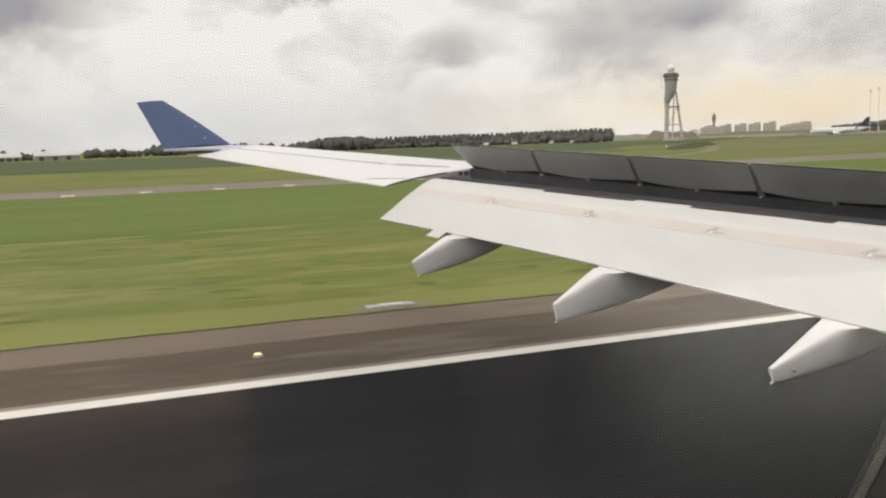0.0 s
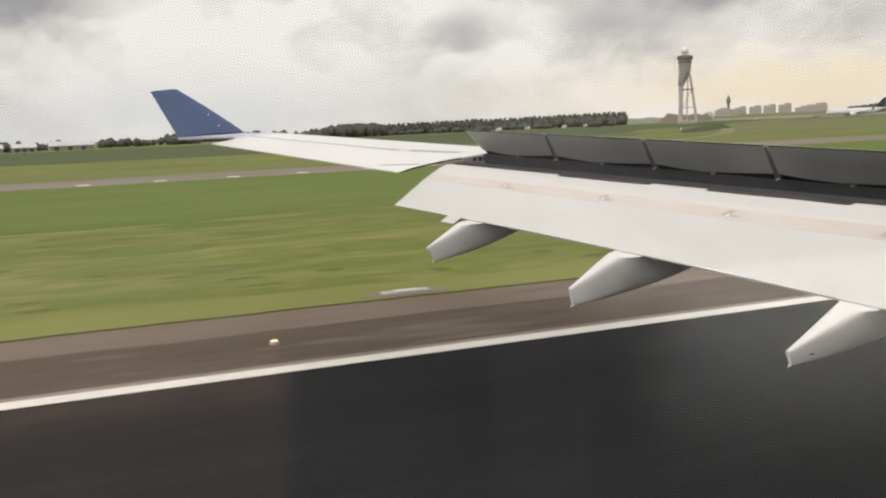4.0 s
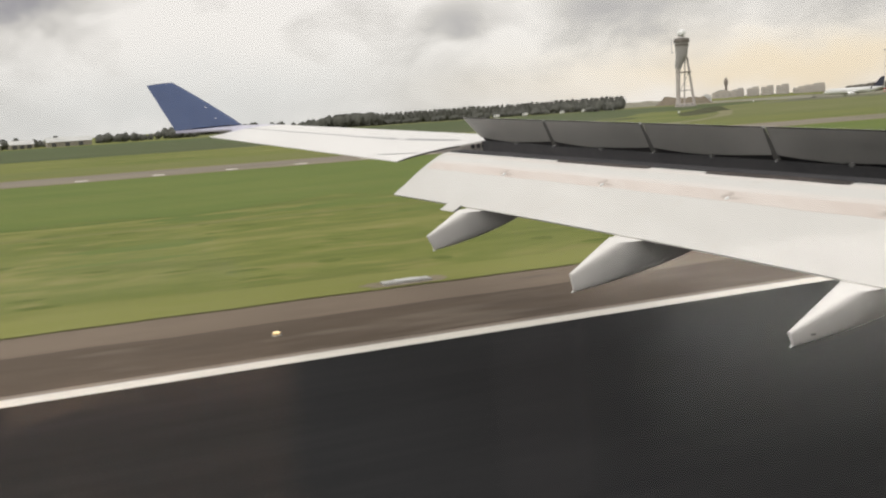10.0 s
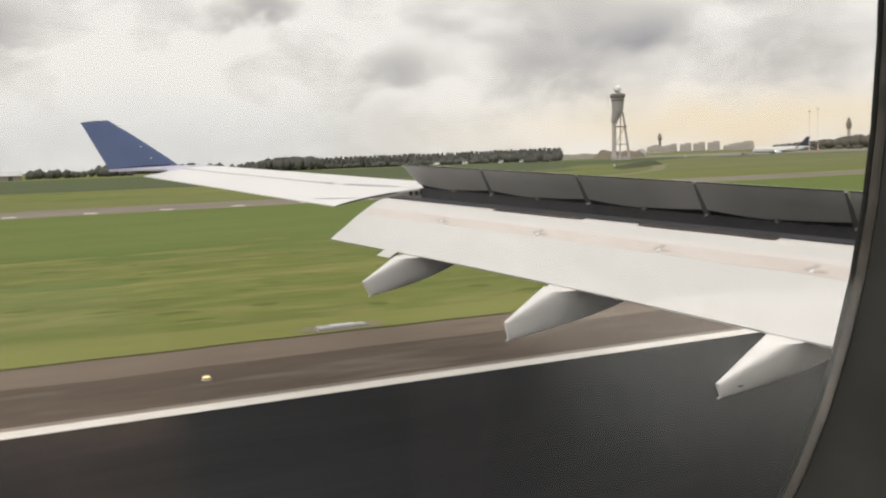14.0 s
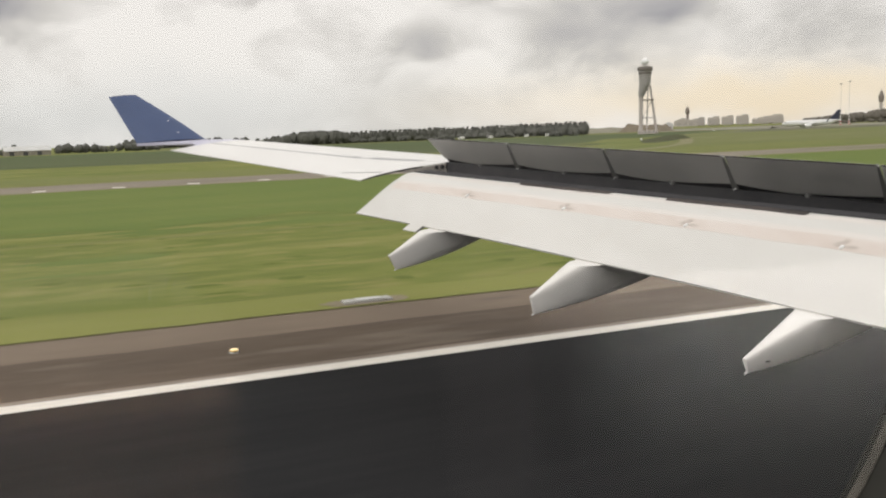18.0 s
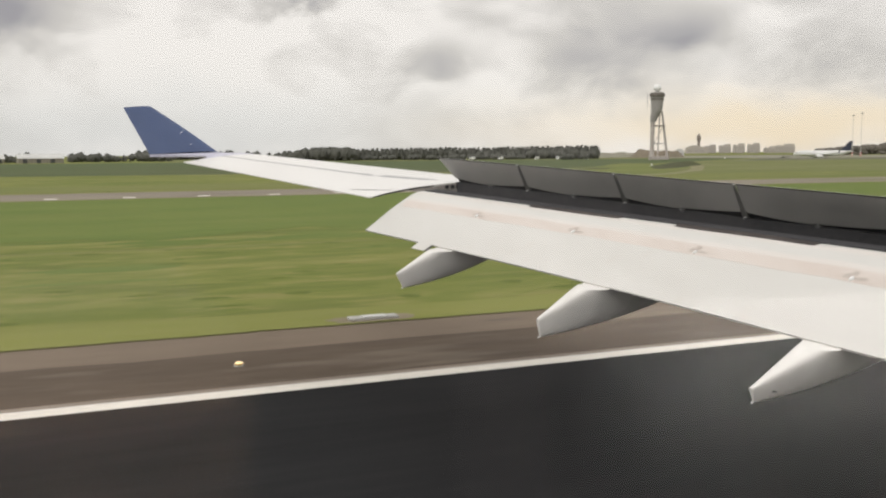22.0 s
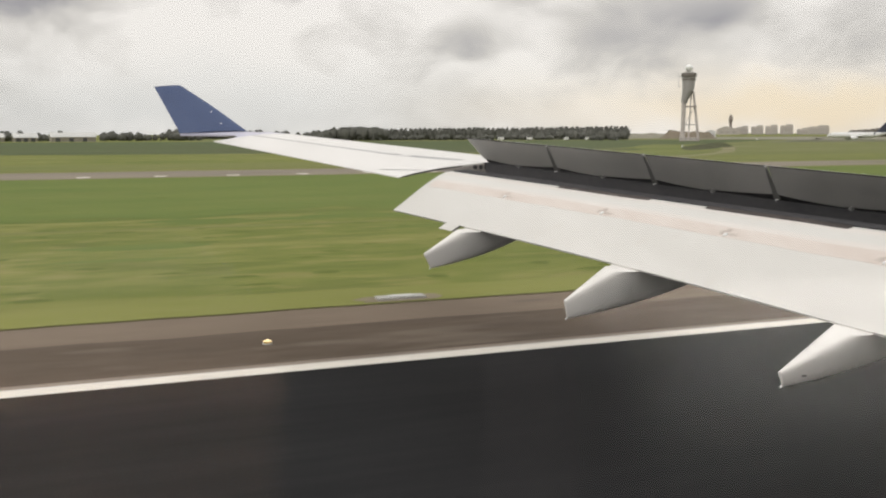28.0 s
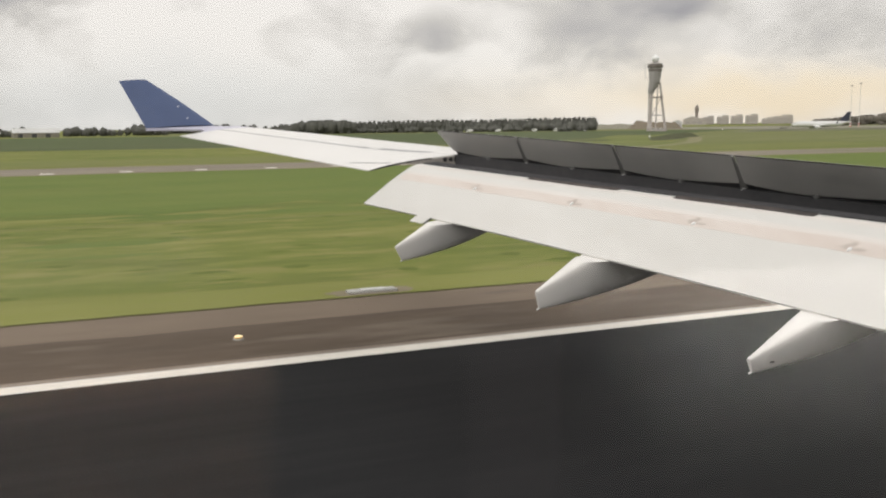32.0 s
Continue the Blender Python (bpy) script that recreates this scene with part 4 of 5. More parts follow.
ROUND = [tree_template(30 + i, 1.25) for i in range(5)]


def wood(name, spots, kinds, label, mat=LEAF):
    """Many trees joined: spots of x, y, height, spread."""
    verts, faces, off = [], [], 0
    for i, (x, y, h, s) in enumerate(spots):
        vs, fs = kinds[i % len(kinds)]
        a = i * 2.4
        ca, sa = math.cos(a), math.sin(a)
        q = np.stack([(vs[:, 0] * ca - vs[:, 1] * sa) * h * s + x, (vs[:, 0] * sa + vs[:, 1] * ca) * h * s + y, vs[:, 2] * h - 0.1], 1)
        verts.append(q)
        faces.append(fs + off)
        off += len(vs)
    me = bpy.data.meshes.new(name)
    me.from_pydata(np.concatenate(verts).tolist(), [], np.concatenate(faces).tolist())
    me.polygons.foreach_set("use_smooth", [True] * len(me.polygons))
    me.materials.append(mat)
    return tagged(new(name, me), label, "trees", kind="stuff")


rnd = random.Random(4)
# a long planted row that ends before the tower, thicker woods and hedges to its side
def poplar(seed):
    """One slim planted tree, a metre high before it is scaled: trunk with limbs, crown of leaf clumps."""
    rnd = random.Random(seed)
    t = thing("poplar", (0, 0, 0), "slim dark green poplar in a long planted row", "tree", "poplars in the planted row")
    wood_bm = tube((0, 0, 0), (0.01, 0.0, 0.62), 0.024, 0.010, seg=6)
    for i in range(5):
        a = rnd.uniform(0, math.tau)
        add_tube(wood_bm, (0, 0, 0.12 + 0.1 * i), (0.13 * math.cos(a), 0.13 * math.sin(a), 0.34 + 0.11 * i), 0.010, 0.004, seg=4)
    crown = bmesh.new()
    got = bmesh.ops.create_icosphere(crown, subdivisions=2, radius=1)
    for v in got["verts"]:
        k = 1 + 0.18 * noise.noise(v.co * 2.1 + Vector((seed, 0, 0)))
        v.co = Vector((v.co.x * 0.25 * k, v.co.y * 0.25 * k, 0.47 + 0.40 * v.co.z * k))
    for i in range(52):
        h = rnd.uniform(0.06, 0.96)
        reach = 0.25 * math.sin(math.pi * min(1, max(0.2, (h - 0.02) / 0.98)) ** 1.5)
        a, r = rnd.uniform(0, math.tau), reach * rnd.uniform(0.2, 1.0)
        got = bmesh.ops.create_icosphere(crown, subdivisions=1, radius=rnd.uniform(0.05, 0.085))
        for v in got["verts"]:
            v.co *= rnd.uniform(0.7, 1.3)
        bmesh.ops.translate(crown, vec=(r * math.cos(a), r * math.sin(a), h), verts=got["verts"])
    for i in range(70):
        h = rnd.uniform(0.10, 1.0)
        reach = 0.29 * math.sin(math.pi * min(1, max(0.06, (h - 0.04) / 0.99)) ** 1.5)
        a = rnd.uniform(0, math.tau)
        c = Vector((reach * math.cos(a), reach * math.sin(a), h))
        crown.faces.new([crown.verts.new(c + Vector((rnd.gauss(0, 0.028), rnd.gauss(0, 0.028), rnd.gauss(0, 0.03)))) for _ in range(3)])
    part("trunk", wood_bm, BARK, t)
    part("crown", crown, LEAF, t, smooth=True)
    return t


poplars = [poplar(10 + i) for i in range(7)]
for i in range(58):
    b = 14.0 + 17.5 * i / 57 + rnd.uniform(-0.03, 0.03)
    x, y, _ = polar(b, 745 + 2.4 * (b - 14))
    h, wide = rnd.uniform(9.0, 9.9) + 1.8 * (b - 14) / 17.5, rnd.uniform(1.12, 1.3)
    m = pose(x, y, -0.1, 0, 0, 137 * i) @ Matrix.Diagonal((h * wide, h * wide, h, 1))
    if i < 7:
        poplars[i].matrix_basis = m
    else:
        made = copy_thing(poplars[i % 7], Matrix.Identity(4))
        made.matrix_basis = m
back = []
for i in range(90):
    b = 13.2 + 18.3 * rnd.random()
    x, y, _ = polar(b, 756 + rnd.uniform(4, 32))
    back.append((x, y, rnd.uniform(6.6, 8.2), rnd.uniform(1.3, 1.8)))
for i in range(110):
    b = 13.0 + 14.0 * rnd.random() ** 1.2
    x, y, _ = polar(b, 735 + rnd.uniform(-6, 6))
    back.append((x, y, rnd.uniform(2.8, 5.0), rnd.uniform(1.6, 2.3)))
wood("wood_undergrowth", back, ROUND, "dark undergrowth beneath the row of poplars")
clump = []
for i in range(64):
    b = rnd.uniform(11.9, 16.6)
    x, y, _ = polar(b, 722 + rnd.uniform(-12, 20))
    clump.append((x, y, rnd.uniform(9.9, 10.9) * min(1, 0.45 + 0.42 * (b - 11.9), 0.72 + 0.4 * (16.6 - b)), rnd.uniform(1.1, 1.5)))
wood("wood", clump, ROUND, "clump of taller broad-crowned dark trees")
hedge = []
for i in range(120):
    b = rnd.uniform(3.0, 15.5)
    x, y, _ = polar(b, 980 + rnd.uniform(-20, 60))
    hedge.append((x, y, rnd.uniform(4.5, 10.5) * (0.6 + 0.4 * abs(math.sin(b * 1.7))), rnd.uniform(1.1, 1.8)))
wood("far_hedge", hedge, ROUND, "uneven distant hedge and low trees")
left = []
for i in range(130):
    b = rnd.uniform(-14, 5.0)
    if -2.9 < b < -1.5 or -5.0 < b < -4.3:
        continue
    x, y, _ = polar(b, 760 + rnd.uniform(-10, 60))
    left.append((x, y, rnd.uniform(5.0, 8.5) * (0.65 + 0.5 * abs(math.sin(b * 1.1 + 1))), rnd.uniform(1.2, 1.8)))
wood("farm_trees", left, ROUND, "dark trees round the far farm sheds")
right = []
for i in range(170):
    b = 44.3 + 15.7 * rnd.random() ** 1.9
    x, y, _ = polar(b, 1500 + rnd.uniform(-20, 60))
    right.append((x, y, min(19.5, 8.5 + 2.5 * (b - 44.3)) * rnd.uniform(0.86, 1.02), rnd.uniform(1.2, 1.6)))
wood("far_wood", right, ROUND, "wood beyond the apron, haze put in its leaf colour", FARLEAF)
low = []
for i in range(90):
    b = rnd.uniform(43.6, 60)
    x, y, _ = polar(b, 1250 + rnd.uniform(-60, 120))
    low.append((x, y, rnd.uniform(2.5, 5.0), rnd.uniform(2.2, 3.4)))
wood("scrub_line", low, ROUND, "low scrub along the far side of the airfield, tinted for haze", FARLEAF)
lone = polar(29.9, 690)
wood("bush", [(lone[0] + rnd.uniform(-10.5, 10.5), lone[1] + rnd.uniform(-10, 10), rnd.uniform(3.0, 4.8), 1.5) for _ in range(11)], ROUND, "low dark bushes at the end of the row")


# the radar tower
def radar_tower(bearing, dist):
    cx, cy, _ = polar(bearing, dist)
    t = thing("radar_tower", (cx, cy, 0), "tall grey radar tower with flared head and white radome", "tower")
    ax = Vector((math.cos(radians(bearing)), -math.sin(radians(bearing)), 0))  # to the right as seen from the runway
    ay = Vector((math.sin(radians(bearing)), math.cos(radians(bearing)), 0))
    o = Vector((cx, cy, 0))

    def ring(z, r, shift=0.0, n=24):
        return [tuple(o + ax * (shift + r * math.cos(i * math.tau / n)) + ay * (r * math.sin(i * math.tau / n)) + Vector((0, 0, z))) for i in range(n)]

    part("head", loft([ring(25.6, 1.90, -2.6), ring(28.0, 2.47, -2.2), ring(30.5, 3.04, -1.3), ring(33.5, 3.78, -0.3), ring(36, 3.96, -0.1), ring(43.0, 4.44)]), GREYCLAD, t, "grey clad flared head")
    part("window_band", loft([ring(40.6, 4.44), ring(40.6, 4.52), ring(41.8, 4.61), ring(41.8, 4.52)], caps=False), DARKRIM, t, "dim glazed band")
    part("cornice", loft([ring(42.8, 4.70), ring(43.0, 5.13), ring(44.6, 5.31), ring(44.8, 4.87)]), DARKRIM, t, "dark brown projecting rim")
    part("balustrade", loft([ring(44.8, 4.87), ring(45.6, 4.87), ring(45.6, 4.79), ring(44.8, 4.79)], caps=False), DARKRIM, t)
    part("plinth", loft([ring(44.7, 2.09), ring(46.0, 1.80), ring(46.4, 1.52)]), PALE, t)
    for i in range(6):
        a = i * math.tau / 6
        foot, top = ax * 2.9 * math.cos(a) + ay * 2.9 * math.sin(a), ax * 2.0 * math.cos(a) + ay * 2.0 * math.sin(a)
        part("strut", tube(o + foot + Vector((0, 0, 44.7)), o + top + Vector((0, 0, 46.9)), 0.16, seg=6), RUSTBROWN, t, "reddish strut under the radome")
    b = bmesh.new()
    got = bmesh.ops.create_icosphere(b, subdivisions=3, radius=2.6)
    bmesh.ops.translate(b, vec=o + Vector((0, 0, 49.0)), verts=got["verts"])
    part("radome", b, RADOME, t, "white ball radome", smooth=True)
    part("shaft", loft([ring(0, 2.0, -3.2, 16), ring(5, 1.45, -3.0, 16), ring(14, 1.4, -2.9, 16), ring(26.2, 1.5, -2.6, 16)]), HAZE, t, "pale concrete shaft")
    feet = ((0.9, 1.2), (8.1, -0.5), (7.2, 3.0))
    tops = ((2.0, 0.6), (3.6, 0.0), (3.1, 1.2))
    for (fx, fy), (tx, ty) in zip(feet, tops):
        part("leg", tube(o + ax * fx + ay * fy, o + ax * tx + ay * ty + Vector((0, 0, 33)), 0.50, 0.42, seg=8), HAZE, t, "slanting steel leg")
    for z in (11, 23):
        k = z / 33
        p = [o + ax * (a[0] + (b2[0] - a[0]) * k) + ay * (a[1] + (b2[1] - a[1]) * k) + Vector((0, 0, z)) for a, b2 in zip(feet, tops)]
        part("brace", tube(o + ax * -2.8 + Vector((0, 0, z)), p[1], 0.34, seg=6), HAZE, t)
        part("brace", tube(p[0], p[2], 0.28, seg=6), HAZE, t)
    part("landing", box(-4.4, -1.3, -0.3, 6.0, 1.3, 0.3, m=Matrix.Translation(o + Vector((0, 0, 23.2))) @ pose(0, 0, 0, 0, 0, -bearing)), RUSTBROWN, t, "brown steel landing")
    part("diagonal", tube(o + ax * -2.6 + Vector((0, 0, 9)), o + ax * 4.2 + Vector((0, 0, 22.8)), 0.22, seg=6), HAZE, t)
    part("antenna", tube(o + ax * -6.6 + Vector((0, 0, 36)), o + ax * -6.6 + Vector((0, 0, 45.5)), 0.14, seg=6), STEEL, t)
    part("antenna_arm", tube(o + ax * -6.6 + Vector((0, 0, 36.4)), o + ax * -4.6 + Vector((0, 0, 36.4)), 0.12, seg=6), STEEL, t)
    part("base_building", box(-5.0, -4, 0, 7.5, 4, 2.3, bevel=0.1, m=Matrix.Translation(o) @ pose(0, 0, 0, 0, 0, -bearing)), HAZE, t, "low pale service building")
    for i in range(4):
        part("window", box(-4.5 + 3.2 * i, -4.06, 0.9, -3.0 + 3.2 * i, -4.0, 1.9, m=Matrix.Translation(o) @ pose(0, 0, 0, 0, 0, -bearing)), GREYCLAD, t)


radar_tower(35.15, 640)


def bank(name, b0, d0, b1, d1, high, label, mat=None):
    p, q = Vector(polar(b0, d0)), Vector(polar(b1, d1))
    rings = []
    side = (q - p).cross(Vector((0, 0, 1))).normalized()
    for i in range(41):
        k = i / 40
        c = p.lerp(q, k)
        h = high * min(1, 6 * k, 6 * (1 - k)) * (0.85 + 0.3 * noise.noise((k * 9, b0, 0))) + 0.02
        rings.append([tuple(c + side * s * high * 2.6 + Vector((0, 0, -0.1 + h * f))) for s, f in ((-1.6, 0), (-0.8, 0.75), (-0.3, 1), (0.3, 1), (0.8, 0.75), (1.6, 0))])
    solo(name, loft(rings, caps=False, closed=False), mat or EARTH, label, "embankment", kind="structure", smooth=True)


bank("brown_bank", 33.5, 905, 36.9, 905, 8.0, "flat-topped bank of brown earth behind the tower", HILL)
bank("low_rise", 30.8, 930, 34.4, 960, 5.6, "low rise on the horizon, haze put in its colour", RISE)


def mound():
    """A tapering spoil heap with a steep end towards the runway."""
    p, q = Vector(polar(35.2, 290)), Vector(polar(37.2, 392))
    side = (q - p).cross(Vector((0, 0, 1))).normalized()
    rings = []
    for i in range(49):
        k = i / 48
        h = 2.1 * min(1, k * 1.25) ** 1.5 * min(1, (1 - k) * 9 + 0.01) * (0.9 + 0.25 * noise.noise((k * 12, 4, 0)))
        c = p.lerp(q, k) + side * 1.5 * noise.noise((k * 5, 1, 2))
        rings.append([tuple(c + side * w * (0.4 + k) + Vector((0, 0, -0.1 + h * f))) for w, f in ((-11, 0), (-6, 0.42), (-2.5, 0.8), (0, 1), (1.2, 0.92), (2.6, 0.4), (3.6, 0))])
    # the dark colour also carries the shade on the heap's slope
    solo("earth_mound", loft(rings, caps=False, closed=False), DARKEARTH, "overgrown spoil heap of earth, its shaded steep side put in dark colour", "embankment", kind="structure", smooth=True)


mound()


def trail(name, points, wide, mat, z, label, seed):
    """A ragged strip of ground along a curve of points."""
    bm = bmesh.new()
    pts = [Vector((x, y, z)) for x, y in points]
    rows = []
    for i in range(len(pts) - 1):
        for j in range(12):
            c = pts[i].lerp(pts[i + 1], j / 12)
            n = (pts[min(i + 1 + (j > 6), len(pts) - 1)] - pts[max(i - (j < 6), 0)]).cross(Vector((0, 0, 1))).normalized()
            w = wide * (0.85 + 0.5 * noise.noise((i + j / 12, seed, 0)))
            rows.append([bm.verts.new(c - n * w), bm.verts.new(c + n * w)])
    for a, b in zip(rows, rows[1:]):
        bm.faces.new((a[0], b[0], b[1], a[1]))
    solo(name, bm, mat, label, "grass", kind="stuff")


trail("dusty_track", [(112, 172), (140, 193), (166, 217), (196, 254), (232, 302), (262, 352)], 2.6, TRACK, -0.012, "pale dusty track curving round the heap", 3.0)
trail("dry_slope", [(128, 196), (160, 240), (200, 296), (262, 372)], 17, DRY, -0.016, "slope of paler dry grass before the heap", 8.0)
# wide pale sheet imitates haze over the ground below the terminals
trail("far_apron", [polar(b, 1010)[:2] for b in (36.0, 40.0, 45.0, 50.0)], 250, RISE, -0.02, "open ground before the terminal, paled for distance haze", 2.0)
trail("brown_patch", [(156, 257), (163, 266), (172, 272)], 5, DARKEARTH, -0.010, "patch of bare brown earth in the grass", 5.0)
bank("grass_bank", 39.5, 560, 52, 700, 1.6, "low overgrown bank beside the apron")


# terminal blocks and the far control tower
def block(bearing, dist, wide, high, label, mat=HAZE, storeys=4):
    x, y, _ = polar(bearing, dist)
    t = thing("terminal_building", (x, y, 0), label, "building", "far terminal blocks")
    m = Matrix.Translation((x, y, 0)) @ pose(0, 0, 0, 0, 0, -bearing)
    part("wall", box(-wide / 2, 0, 0, wide / 2, 24, high, bevel=0.8, m=m), mat, t)
    part("roof", box(-wide * 0.06, 1, high - 0.2, wide * 0.46, 20, high + 4.5, bevel=0.6, m=m), mat, t)
    part("stair_head", box(-wide * 0.42, 4, high - 0.2, -wide * 0.22, 16, high + 1.6, bevel=0.4, m=m), mat, t)
    for s in range(storeys):
        z = 2 + (high - 4) * s / storeys
        part("window", box(-wide * 0.45, -0.12, z, wide * 0.45, 0.0, z + (high - 4) / storeys * 0.35, m=m), GREYCLAD, t, "row of dull glazing")


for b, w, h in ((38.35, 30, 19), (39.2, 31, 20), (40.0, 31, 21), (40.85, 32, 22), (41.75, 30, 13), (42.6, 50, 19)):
    block(b, 2500, w, h, "pinkish-grey terminal block on the horizon, haze in its colour")


def gabled(bearing, dist, wide, eaves, ridge, shift, label, mat):
    """A plain building with a pitched roof, its gable towards the runway."""
    x, y, _ = polar(bearing, dist)
    t = thing("gabled_building", (x, y, 0), label, "building")
    m = Matrix.Translation((x, y, 0)) @ pose(0, 0, 0, 0, 0, -bearing)
    part("wall", box(-wide / 2, 0, 0, wide / 2, wide * 0.5, eaves, m=m), mat, t)
    part("roof", loft([[tuple(m @ Vector((px, py, pz))) for px, pz in ((-wide * 0.53, eaves - 0.2), (shift, ridge), (shift + wide * 0.1, ridge * 0.97), (wide * 0.53, eaves - 0.2))] for py in (-wide * 0.01, wide * 0.5)]), mat, t)
    for i in range(3):
        part("window", box(-wide * 0.36 + wide * 0.26 * i, -0.12, eaves * 0.3, -wide * 0.2 + wide * 0.26 * i, 0.0, eaves * 0.62, m=m), GREYCLAD, t, "dull glazing")


gabled(37.55, 2450, 58, 13.5, 22, -9, "pinkish-grey hall with a low gable on the horizon, haze in its colour", HAZE)
gabled(36.55, 930, 9, 6.6, 8.6, 0, "small pale house with a pitched roof beyond the tower", PALE)


def control_tower(bearing, dist, shaft, cab, slim=1.0, tall=1.0):
    x, y, _ = polar(bearing, dist)
    t = thing("control_tower", (x, y, 0), "distant dark control tower with a bulging cab", "tower")
    ring = lambda z, r: [(x + slim * r * math.cos(i * math.tau / 16), y + slim * r * math.sin(i * math.tau / 16), z * tall) for i in range(16)]
    part("shaft", loft([ring(0, 5), ring(33, 4)]), shaft, t)
    part("cab", loft([ring(32, 4.5), ring(35, 6.4), ring(41, 7.2), ring(45, 6), ring(47, 4.5)]), cab, t)
    part("roof", loft([ring(47, 5), ring(49, 3.5), ring(51, 3)]), cab, t)
    part("mast", tube((x, y, 51 * tall), (x, y, 56 * tall), 0.7, 0.3, seg=6), cab, t)


control_tower(37.67, 2500, RUSTBROWN, RUSTBROWN, 0.8)
control_tower(48.35, 1750, HAZE, RUSTBROWN, 0.66, 1.0)


def light_mast(bearing, dist, high, label):
    x, y, _ = polar(bearing, dist)
    t = thing("light_mast", (x, y, 0), label, "mast", "apron light masts")
    for i in range(4):
        part("band", tube((x, y, 1.2 * i), (x, y, 1.2 * (i + 1)), 0.55, seg=10), RADOME if i % 2 else RED, t, "white band" if i % 2 else "red band")
    part("pole", tube((x, y, 4.8), (x, y, high), 0.22, 0.14, seg=8), PALE, t)
    part("lamp_ring", tube((x, y, high - 0.3), (x, y, high + 0.3), 0.8, 0.8, seg=12), HAZE, t)
    for i in range(6):
        a = i * math.tau / 6
        part("floodlight", box(-0.3, -0.25, -0.3, 0.3, 0.25, 0.25, bevel=0.06, m=Matrix.Translation((x + 0.95 * math.cos(a), y + 0.95 * math.sin(a), high - 0.5))), GREYCLAD, t)


light_mast(46.25, 950, 39, "tall thin apron light mast with a banded foot")
light_mast(46.7, 950, 41, "tall thin apron light mast with a banded foot")


def jet(bearing, dist, heading):
    """A parked narrow-body airliner, nose along its own +x."""
    x, y, _ = polar(bearing, dist)
    t = thing("jet_airliner", (x, y, 0), "white narrow-body jet with dark tail on the far taxiway", "airliner")
    m = Matrix.Translation((x, y, 0)) @ pose(0, 0, 0, 0, 0, heading)

    def put(p):
        return tuple(m @ Vector(p))

    body = []
    for px, r, dz in ((18.6, 0.1, -0.5), (18.0, 0.8, -0.35), (16.5, 1.5, -0.15), (14, 1.95, 0), (-8, 1.98, 0), (-12, 1.7, 0.25), (-16, 0.95, 0.85), (-19, 0.3, 1.3)):
        body.append([put((px, r * math.cos(i * math.tau / 20), 3.7 + dz + r * math.sin(i * math.tau / 20))) for i in range(20)])
    part("fuselage", loft(body), JET, t, smooth=True)
    for s in (1, -1):
        part("wing", loft([[put((px, s * py, pz)) for px, pz in ((a, z), (a - 0.6, z + h), (b, z + 0.05), (a - 0.6, z - h))] for py, a, b, z, h in ((1.5, 4.5, -2.5, 2.7, 0.45), (6, 1.6, -2.8, 3.1, 0.3), (17, -4.3, -5.9, 4.1, 0.1))]), JET, t)
        part("wing_tip", loft([[put((px, s * 17, pz)) for px, pz in ((-4.4, 4.1), (-5.9, 4.1), (-6.1, 5.6), (-5.6, 5.6))], [put((px, s * 17.12, pz)) for px, pz in ((-4.4, 4.1), (-5.9, 4.1), (-6.1, 5.6), (-5.6, 5.6))]]), DARKBLUE, t)
        eng = part("engine", loft([[put((px, s * 5.7 + r * math.cos(i * math.tau / 16), 1.75 + r * math.sin(i * math.tau / 16))) for i in range(16)] for px, r in ((5.2, 0.95), (4.6, 1.12), (2.6, 1.1), (0.9, 0.6))]), JET, t, smooth=True)
        part("intake", tube(put((5.21, s * 5.7, 1.75)), put((5.25, s * 5.7, 1.75)), 0.85, seg=16), DARKGLASS, eng, "dark intake")
        part("tailplane", loft([[put((px, s * py, 4.9)) for px in (a, b)] + [put((px, s * py, 5.05)) for px in (b, a)] for py, a, b in ((0.5, -14, -17.5), (6.0, -17.6, -19.0))]), JET, t)
        part("landing_lamp", tube(put((3.9, s * 2.2, 2.7)), put((4.2, s * 2.2, 2.7)), 0.22, seg=8), BEAM, t, "lit landing lamp")
        leg = part("landing_gear", tube(put((-1.5, s * 3.7, 0.5)), put((-1.5, s * 3.2, 2.6)), 0.18, seg=8), STEEL, t)
        part("wheel", tube(put((-1.5, s * 3.7 - 0.5, 0.55)), put((-1.5, s * 3.7 + 0.5, 0.55)), 0.56, seg=16), RUBBER, leg)
    part("fin", loft([[put((px, yy, pz)) for px, pz in ((-11.6, 5.5), (-17.8, 5.2), (-19.4, 11.6), (-17.2, 11.7))] for yy in (-0.16, 0.16)]), DARKBLUE, t, "dark blue tail fin")
    leg = part("nose_gear", tube(put((12.8, 0, 0.4)), put((12.8, 0, 2.2)), 0.14, seg=8), STEEL, t)
    part("wheel", tube(put((12.8, -0.4, 0.4)), put((12.8, 0.4, 0.4)), 0.4, seg=14), RUBBER, leg)
    for i in range(24):
        part("window", box(12 - 0.95 * i, -2.0, 3.95, 12.35 - 0.95 * i, -1.9, 4.4, m=m), DARKGLASS, t)
    part("windscreen", box(15.6, -1.3, 4.15, 17.0, 1.3, 4.6, bevel=0.1, m=m), DARKGLASS, t)


jet(44.65, 650, 152)


